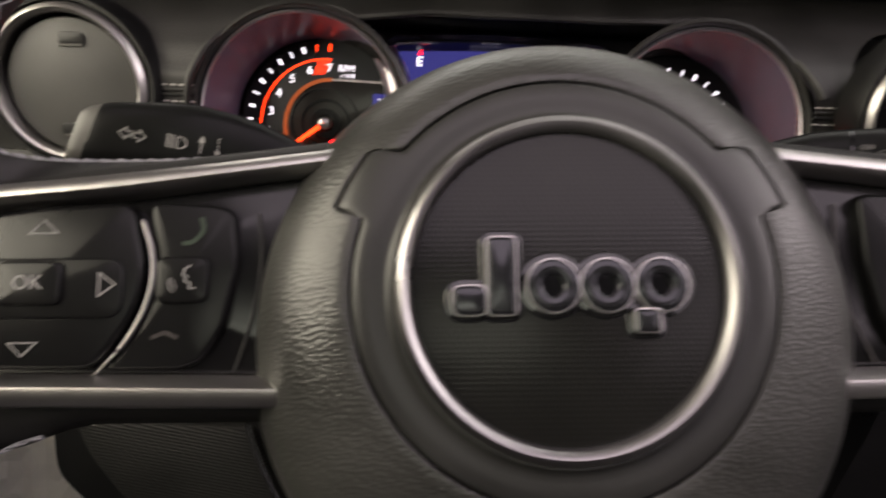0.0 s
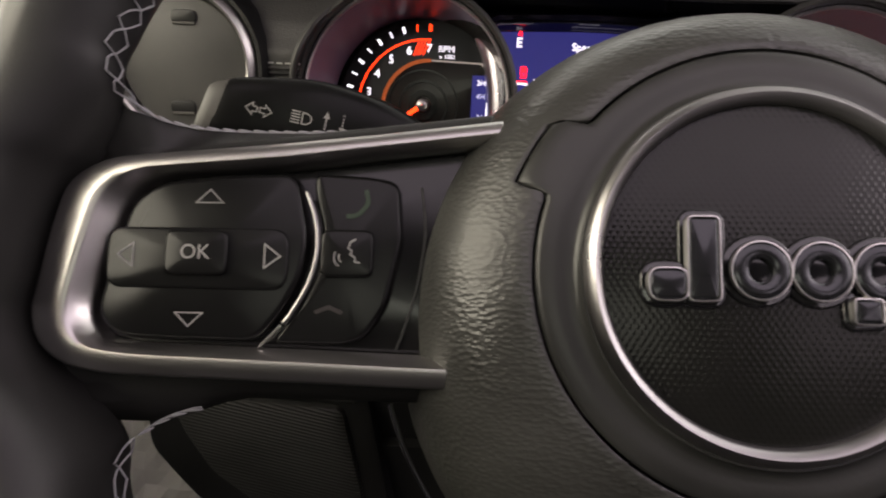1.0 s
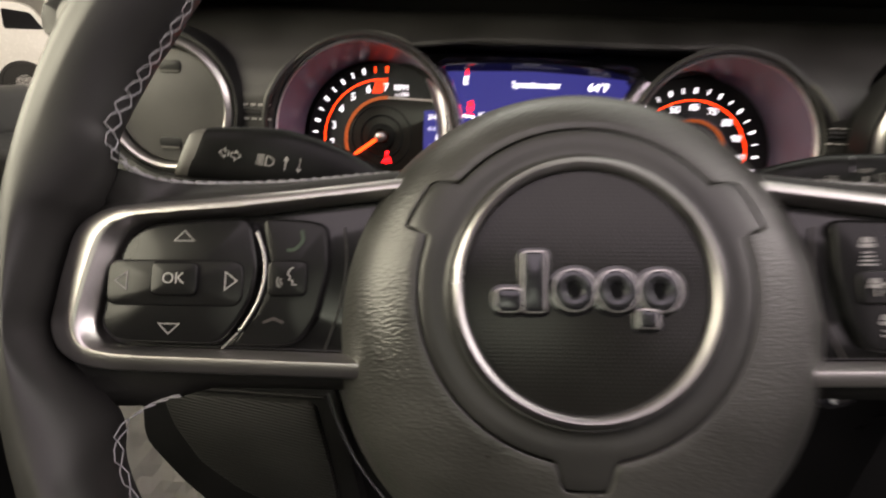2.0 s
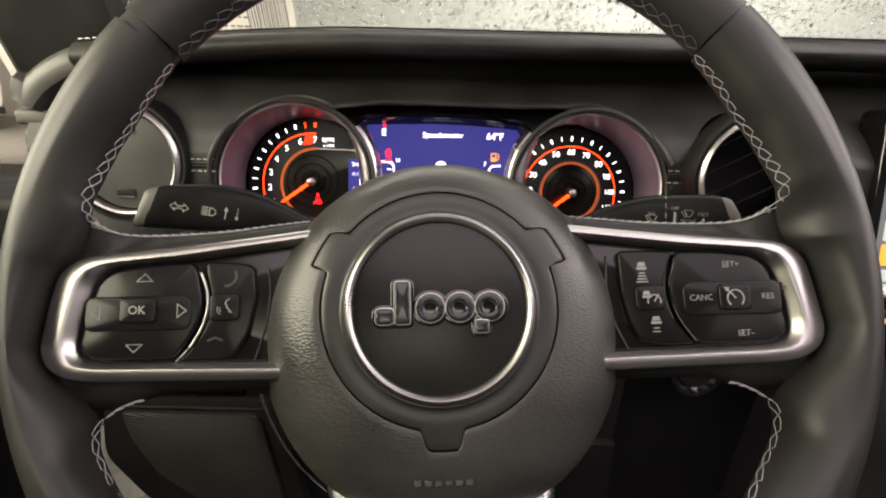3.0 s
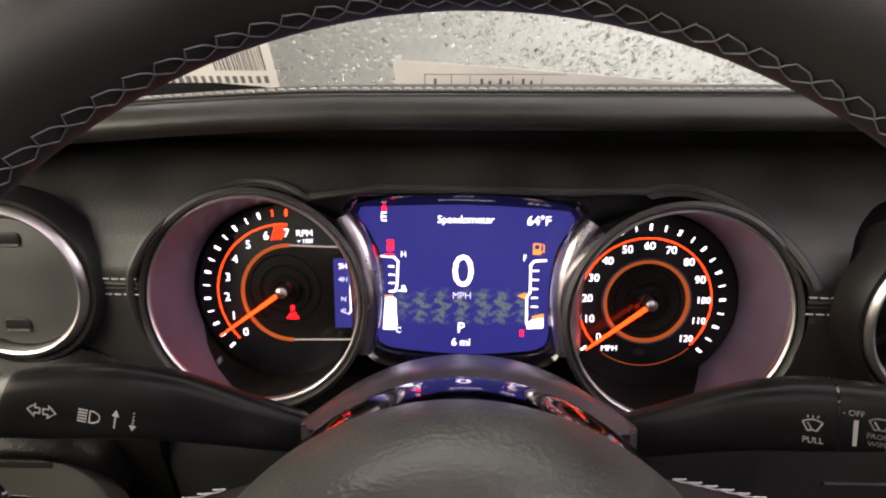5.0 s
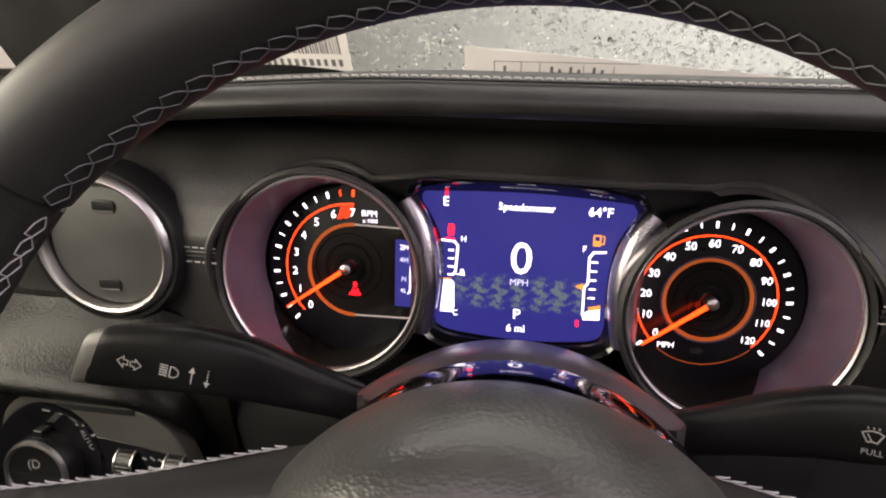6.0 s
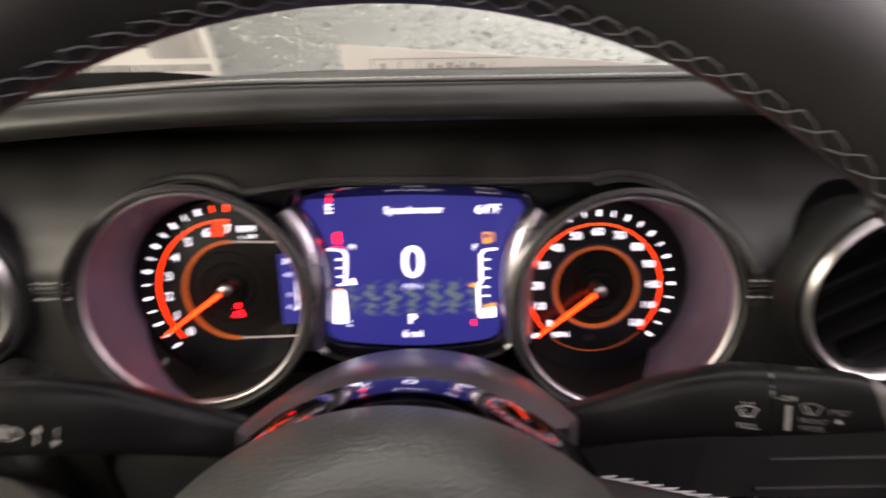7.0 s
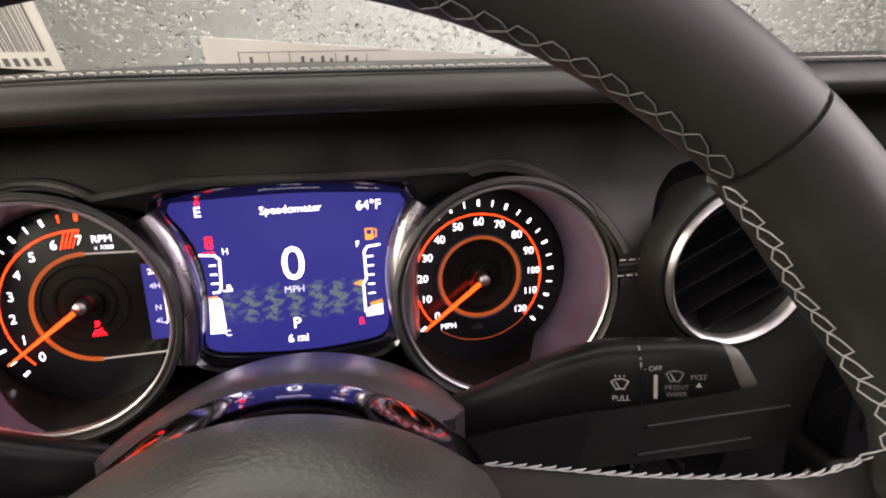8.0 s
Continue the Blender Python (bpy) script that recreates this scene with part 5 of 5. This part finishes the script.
text("OK", 3.7, -134.7, 3.3, 5.5, MARK, ok_key, bold=0.004)
arrow([(-117.4, 5.8), (-117.4, -0.2), (-113.4, 2.8)], pad_l, 4.0)
arrow([(-151.4, 5.6), (-151.4, -0.4), (-155.4, 2.6)], pad_l, 4.0)
arrow([(-136.2, 16.4), (-129.2, 16.4), (-132.7, 19.8)], pad_l, 3.15)
arrow([(-139.8, -11.8), (-132.8, -11.8), (-136.3, -15.2)], pad_l, 3.15)
part("divider", tube(spline([(-108.0, 20, 2.0), (-105.0, 12, 2.6), (-104.4, 4, 2.8), (-106.4, -4, 2.6), (-110.6, -11.5, 2.2), (-112.6, -14, 2)], 5), [0.3] + [0.55] * 24 + [0.25], 8), EMBLEM, wheel, "thin bright divider")
part("divider", tube([(-113, -14.5, 2), (-118.5, -20, 1.4)], 0.35, 6), RING, wheel)
phone_l = [(-106.5, 25), (-90, 24), (-84.2, 22.6), (-82.8, 8), (-86.4, -9), (-91.5, -17), (-97, -19), (-115.5, -19), (-108.6, -10), (-104.2, 0), (-103.4, 10), (-106, 19)]
pad_p = part("phone_switch", slab(rounded(phone_l, 3), -4, 2.0, 1.4), KEY, wheel, "satin black phone switch")
voice = part("voice_key", slab(rect(-103.6, -2.2, -90.0, 10, 2.6), 1.4, 3.4, 0.9), KEY, pad_p, "black voice key")
for r in (1.5, 2.7):
    part("voice_mark", stroke(arc((-97.2, 3.0), r, 150, 240, 10), 0.28, 3.45), MARK, voice)
part("voice_mark", stroke([(-94.4, 7.6), (-95.8, 6.8), (-96.3, 5.2), (-95.4, 4.6), (-95.8, 3.6), (-94.6, 3.0), (-94.6, 1.8), (-93.2, 1.6)], 0.4, 3.45), MARK, voice)
part("phone_mark", stroke([(p.x, p.y) for p in spline([(-92.6, 20.4, 0), (-92.0, 17, 0), (-94.6, 14, 0), (-97.4, 13.6, 0)], 4)], 1.1, 2.1), DIMGREEN, pad_p)
part("phone_mark", stroke([(-104.5, -11), (-101, -9.6), (-97.5, -11)], 1.0, 2.1), DIMRED, pad_p)
part("edge_line", tube(spline([(-78.6, 22, -1.2), (-77.4, 10, -1), (-79.6, -6, -1), (-84, -20, -1.4)], 5), 0.35, 6), PANEL, wheel)

# right switches
part("edge_line", tube(spline([(79.6, 23.5, -1.2), (78.6, 10, -1), (80.8, -6, -1), (87, -20, -1.4)], 5), 0.4, 6), CAP, wheel)
near_r = [(84, 25.5), (98, 25.4), (110.6, 24.8), (107.4, 18), (105.6, 10), (106.2, 0), (110, -10), (117.6, -18.6), (104, -18.8), (92, -17), (87.4, -8), (84.6, 6)]
pad_d = part("distance_switch", slab(rounded(near_r, 3), -4, 2.2, 1.4), KEY, wheel, "satin black distance switch")
lane = part("lane_key", slab(rect(90.6, -2.6, 104.0, 8.8, 2.6), 1.4, 3.5, 0.9), KEY, pad_d, "black lane key")


def tiny_car(u, v, parent, w, k=1.0):
    part("car_mark", fill([(u - 2.0 * k, v), (u - 1.4 * k, v + 1.9 * k), (u + 1.4 * k, v + 1.9 * k), (u + 2.0 * k, v)], w), MARK, parent, smooth=False)
    part("car_mark", fill(rect(u - 2.4 * k, v - 1.6 * k, u + 2.4 * k, v - 0.3 * k, 0.4), w), MARK, parent, smooth=False)


tiny_car(94.6, 17.8, pad_d, 2.3)
for k in range(4):
    part("bar_mark", stroke([(94.6 - 1.3 - k * 0.5, 14.6 - k * 1.35), (94.6 + 1.3 + k * 0.5, 14.6 - k * 1.35)], 0.6, 2.3), MARK, pad_d)
tiny_car(99.6, -7.4, pad_d, 2.3)
for k in range(2):
    part("bar_mark", stroke([(99.6 - 1.4 - k * 0.4, -10.8 - k * 1.6), (99.6 + 1.4 + k * 0.4, -10.8 - k * 1.6)], 0.6, 2.3), MARK, pad_d)
tiny_car(95.6, 4.4, lane, 3.55, 0.9)
part("gauge_mark", stroke(arc((99, 1.4), 3.0, 200, -20, 14), 0.6, 3.55), MARK, lane)
part("gauge_mark", stroke([(99, 1.2), (101.2, 4.6)], 0.6, 3.55), MARK, lane)
rocker_r = [(-u, v) for u, v in rocker_l]
pad_r = part("cruise_switch", slab(rounded(rocker_r, 4), -4, 3.0, 1.6, crown=0.3), KEY, wheel, "satin black speed control switch")
part("cross_field", slab(rect(112.5, -5.8, 162.0 - 3.4, 9.8, 4.5), 2.4, 3.9, 0.7), KEY, pad_r)
cruise = part("cruise_key", slab(rect(128.6, -3.6, 143.6, 8.6, 2.6), 3.4, 5.4, 0.9), KEY, pad_r, "black speed control key")
part("gauge_mark", stroke(arc((136, 1.8), 3.8, 230, -50, 20), 0.65, 5.45), MARK, cruise)
part("gauge_mark", stroke([(136.2, 1.8), (132.4, 5.8)], 0.7, 5.45), MARK, cruise)
part("gauge_mark", fill([(131.0, 7.0), (133.6, 6.6), (132.0, 4.8)], 5.45), MARK, cruise, smooth=False)
text("CANC", 2.7, 120.8, 2.4, 4.0, MARK, pad_r, bold=0.0)
text("RES", 2.7, 151.8, 2.4, 4.0, MARK, pad_r, bold=0.0)
text("SET+", 2.7, 136.2, 17.6, 3.2, MARK, pad_r, bold=0.0)
text("SET–", 2.7, 140.6, -14.2, 3.2, MARK, pad_r, bold=0.0)
part("divider", tube(spline([(111.0, 22, 2.0), (107.6, 12, 2.4), (107.4, 3, 2.4), (110.6, -7, 2.2), (117.6, -17, 1.8)], 5), 0.5, 6), GLOSS, wheel)


# hub: outer cover, inner pad split from it by a notched seam
def seam_radius(a):
    a = (a + 180) % 360 - 180

    def bump(lo, hi, soft):
        return max(0.0, min(1.0, (a - lo) / soft, (hi - a) / soft))
    s = max(bump(139, 161, 3.2), bump(19, 41, 3.2))
    b = bump(-101, -79, 5)
    return 51.5 + 8.8 * (s * s * (3 - 2 * s)) + 6.5 * b * b * (3 - 2 * b)


HUB = [(0, 19.5), (36, 19.5), (41.4, 19.4), (42.2, 17.8), (43.4, 17.4), (46.5, 17.6), (50, 17.0), (56, 15.8), (61, 14.2), (66, 12.0), (70, 9.6), (74, 6.2), (78, 1.5), (82, -5), (85, -12.5), (87.5, -21), (88.8, -30), (87, -39), (82, -45), (70, -48)]


def hub_w(r):
    for (ra, wa), (rb, wb) in zip(HUB, HUB[1:]):
        if ra <= r <= rb:
            return wa + (wb - wa) * (r - ra) / (rb - ra)
    return HUB[-1][1]


NA = 240


def hub_ring(radius, dw=0.0):
    """A ring of the hub's skin; wider rings sink towards the lower spoke."""
    row = []
    for i in range(NA):
        a = i * 360 / NA
        r = radius(a) if callable(radius) else radius
        c, s = math.cos(radians(a)), math.sin(radians(a))
        row.append((r * c + 2.0 * max(0.0, (r - 54) / 34.8), r * s - 14 * max(0.0, (r - 54) / 34.8), hub_w(r) + dw))
    return row


inner_rows = [hub_ring(q) for q in (34, 38, 41.4, 42.2, 43.4, 45, 46.5)]
for f in (0.25, 0.5, 0.75, 0.92):
    inner_rows.append(hub_ring(lambda a, f=f: 46.5 + (seam_radius(a) - 0.7 - 46.5) * f, 0.1 if f > 0.8 else 0.2))
inner_rows.append(hub_ring(lambda a: seam_radius(a) - 0.4, -0.2))
inner_rows.append(hub_ring(lambda a: seam_radius(a) - 0.35, -2))
part("horn_pad", loft(inner_rows), PAD, wheel, "smooth satin black horn pad", sharp=60)
outer_rows = [hub_ring(lambda a: seam_radius(a) + 0.35, -2), hub_ring(lambda a: seam_radius(a) + 0.4, -0.3), hub_ring(lambda a: seam_radius(a) + 1.2, 0.1)]
for f in (0.15, 0.3, 0.5, 0.7, 0.85):
    outer_rows.append(hub_ring(lambda a, f=f: (seam_radius(a) + 1.2) * (1 - f) + 69 * f))
for r, w in HUB[HUB.index((70, 9.6)):]:
    outer_rows.append([(r * math.cos(i * math.tau / NA) + 2.0 * min(1.0, (r - 54) / 34.8 if w > -31 else 1.0), r * math.sin(i * math.tau / NA) - 14 * min(1.0, (r - 54) / 34.8 if w > -31 else 1.0), w) for i in range(NA)])
part("airbag_cover", loft(outer_rows), GRAIN, wheel, "grained black airbag cover", sharp=60)
emblem = part("emblem_plate", slab(circle(0, 0.4, 37.2, 72), 14, 19.6, 0.4, crown=0.2), WEAVE, wheel, "woven-pattern black round plate")
part("emblem_ring", lathe([(36.8, 18), (37.0, 20.6), (37.8, 22.0), (39.0, 22.5), (40.3, 21.8), (41.1, 19.8), (41.3, 17)], (0, 0.4), 120), EMBLEM, wheel, "satin silver ring")
# badge: plain dark chrome shapes on black backing pads
for shape in (rect(-27.6, -6.6, -19.2, 0.6, 2.8), rect(-19.4, -6.6, -12.4, 11.8, 1.6), rect(14.6, -10.8, 20.6, -5.2, 1.0)):
    back = part("badge_back", slab(grown(shape, -1.5), 19.3, 20.5, 0.5), GLOSS, emblem, "black badge backing")
    block = part("badge_block", slab(grown(shape, 0.2), 20.0, 22.0, 0.9), BADGE, back, "dark chrome badge block")
    part("badge_rim", loft([[(u, v, w) for u, v in grown(shape, d)] for d, w in ((-0.3, 20.2), (-0.25, 21.6), (-0.05, 22.0), (0.25, 22.05), (0.4, 21.0))]), SILVER, block, "bright edge")
for u in (-4.0, 8.6, 21.2):
    back = part("badge_back", slab(circle(u, 0.2, 8.2, 36, 7.9), 19.3, 20.5, 0.5), GLOSS, emblem, "black badge backing")
    ring_ob = part("badge_ring", lathe([(2.5, 20.2), (2.6, 21.6), (3.1, 22.0), (5.6, 22.0), (6.3, 21.5), (6.5, 20.2)], (u, 0.2), 40), BADGE, back, "dark chrome badge ring")
    part("badge_rim", lathe([(5.9, 21.4), (6.1, 22.05), (6.4, 22.0), (6.6, 21.2)], (u, 0.2), 40), SILVER, ring_ob, "bright edge")
# warning words moulded under the pad, too small to read
for k in range(6):
    part("moulded_bar", stroke([(-12.6 + k * 4.4, -73.2), (-9.6 + k * 4.4, -73.0)], 2.4, 10.6, thick=0.7), GRAIN, wheel)
for k in range(2):
    part("moulded_bar", stroke([(-3.6 + k * 4.2, -81.0), (-0.8 + k * 4.2, -80.9)], 1.8, 6.3, thick=0.7), GRAIN, wheel)

# lower spoke with its two chrome prongs
for s in (-1, 1):
    line = spline([(s * 50, -70, -24), (s * 45, -92, -20), (s * 36, -120, -10), (s * 30, -150, 2), (s * 28, -168, 8)], 6)
    part("lower_prong", tube(line, [7.0 - 1.6 * i / len(line) for i in range(len(line))], 14, flat=0.8), RING, wheel, "bright prong of the lower spoke")
part("lower_spoke", loft([[(u, v, w) for u, w in ((-h, w0 - 10), (-h, w0), (-h * 0.6, w0 + 4), (h * 0.6, w0 + 4), (h, w0), (h, w0 - 10))] for h, v, w0 in ((50, -66, -30), (44, -95, -24), (34, -125, -12), (30, -160, 2), (30, -172, 8))], caps=True), SATIN, wheel, "satin black lower spoke")
part("trim_tail", tube([(92.0 * math.cos(radians(a)), 92.0 * math.sin(radians(a)) - 14, -30 - 0.12 * (a - 195)) for a in range(195, 236, 3)], 0.9, 8), CHROME, wheel, "thin chrome edge behind the hub")


# ---- stitching along the inner edges of the rim ----
def stitch_run(path, outward, k=1.0, lift=0.0, label="", mat=THREAD):
    """Cross stitches along a path: path holds places, outward the way from the opening onto the leather."""
    n = len(path)
    up = Vector((0, 0, lift))
    rnd = random.Random(n)
    for i in range(0, n - 1):
        bm = bmesh.new()
        p, q = path[i] + up, path[i + 1] + up
        o, o2 = outward[i] * k, outward[min(i + 1, n - 1)] * k
        t = (q - p)
        if k < 0.7:
            merge(bm, tube([p - o * 1.3, p + t * 0.3 - o * 0.5 + Vector((0, 0, 0.5)), q - t * 0.2 + o2 * 0.8, q + o2 * 1.2], [0.26, 0.36, 0.36, 0.24], 5))
            merge(bm, tube([p + o * 1.2, p + t * 0.5 + o * 1.9, q + o2 * 1.2], 0.22, 5))
            part("stitch", bm, mat, wheel, label)
            continue
        tip = p + t * rnd.uniform(0.70, 0.84) + o2 * rnd.uniform(2.7, 3.2)
        bow = p + t * 0.30 + o * 1.9 + Vector((0, 0, 0.25))
        merge(bm, tube([p - o * 0.3, p + t * 0.10 + o * 0.9, bow, tip, tip + o2 * 0.35], [0.27, 0.27, 0.25, 0.21, 0.1], 5))
        merge(bm, tube([tip, q - t * 0.06 + o2 * 0.9, q - o2 * 0.3], [0.21, 0.25, 0.27], 5))
        low = p + t * rnd.uniform(0.42, 0.58) - o * rnd.uniform(1.5, 2.0) - Vector((0, 0, 0.7 * k))
        merge(bm, tube([p - o * 0.2, p + t * 0.2 - o * 1.1, low], 0.25, 5))
        merge(bm, tube([low, q - t * 0.2 - o2 * 1.1, q - o2 * 0.2], 0.25, 5))
        part("stitch", bm, mat, wheel, label)


def rim_path(a0, a1, q, step):
    n = int(abs(radians(a1 - a0)) * 157 / step)
    pts, outs = [], []
    for i in range(n + 1):
        a = a0 + (a1 - a0) * i / n
        pts.append(rim_point(a, q, TA + 0.3, TB + 0.3))
        outs.append((rim_point(a, q - 12) - rim_point(a, q + 12)).normalized())
    return pts, outs


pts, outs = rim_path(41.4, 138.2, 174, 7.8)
stitch_run(pts, outs, 1.2, label="grey cross stitch", mat=SHADED_THREAD)


def side_stitches(line, s, step):
    """Stitches lying on the leather a little off its edge; s mirrors them to the left side."""
    whole = spline(line, 8)
    n = int(sum((b - a).length for a, b in zip(whole, whole[1:])) / step)
    pts, outs = [], []
    for p in resample(whole, n):
        a, loop, upper, under = side_section(Vector((s * p.x + 1.6 * smooth(p.y, 30, 50), p.y, p.z)))
        skin = [placed(a, r, w, s) for r, w in upper][::-1]
        gone, i = 0.0, 0
        while i < len(skin) - 2 and gone < 2.2 + 1.5 * smooth(a, 9, 18) + 4.5 * smooth(a, 22, 38) + 5.0 * smooth(-a, 28, 44):
            gone += (skin[i + 1] - skin[i]).length
            i += 1
        along = (skin[min(i + 2, len(skin) - 1)] - skin[max(i - 1, 0)]).normalized()
        lift = Vector((0, 0, 1)) - along * along.z
        pts.append(skin[i] + lift.normalized() * 0.35 if lift.length > 0.2 else skin[i] - Vector((s * 0.35, 0, 0)))
        outs.append(along)
    return pts, outs


def edge_stitches(line, s, n):
    """Stitches along a leather edge of the spoke given for the right side; s mirrors it."""
    pts = resample(spline(line, 6), n)
    flip = lambda p: Vector((s * p.x, p.y, p.z))
    stitch_run([flip(p) for p in pts], [Vector((0, -0.6 if line[0][1] > 0 else 0.6, 0.8))] * n, 0.5, 1.1, "pale grey cross stitch")


for s in (-1, 1):
    stitch_run(*side_stitches(UPPER_EDGE[:10], s, 6.2), 1.15, label="pale grey cross stitch")
    edge_stitches([(156.5, 44.2, 2.5), (151, 40.6, -3.5), (143, 39.6, -8), (133, 40, -12.5), (116, 41.6, -18.5), (100, 43.9, -24), (83, 47, -29.5), (66, 50, -35)], s, 25)
    stitch_run(*side_stitches(LOWER_EDGE[2:], s, 7.4), 1.15, label="pale grey cross stitch")
    edge_stitches([(136, -37.0, -9), (142, -38.6, -9), (148, -41.4, -9), (152.8, -45, -9)], s, 5)
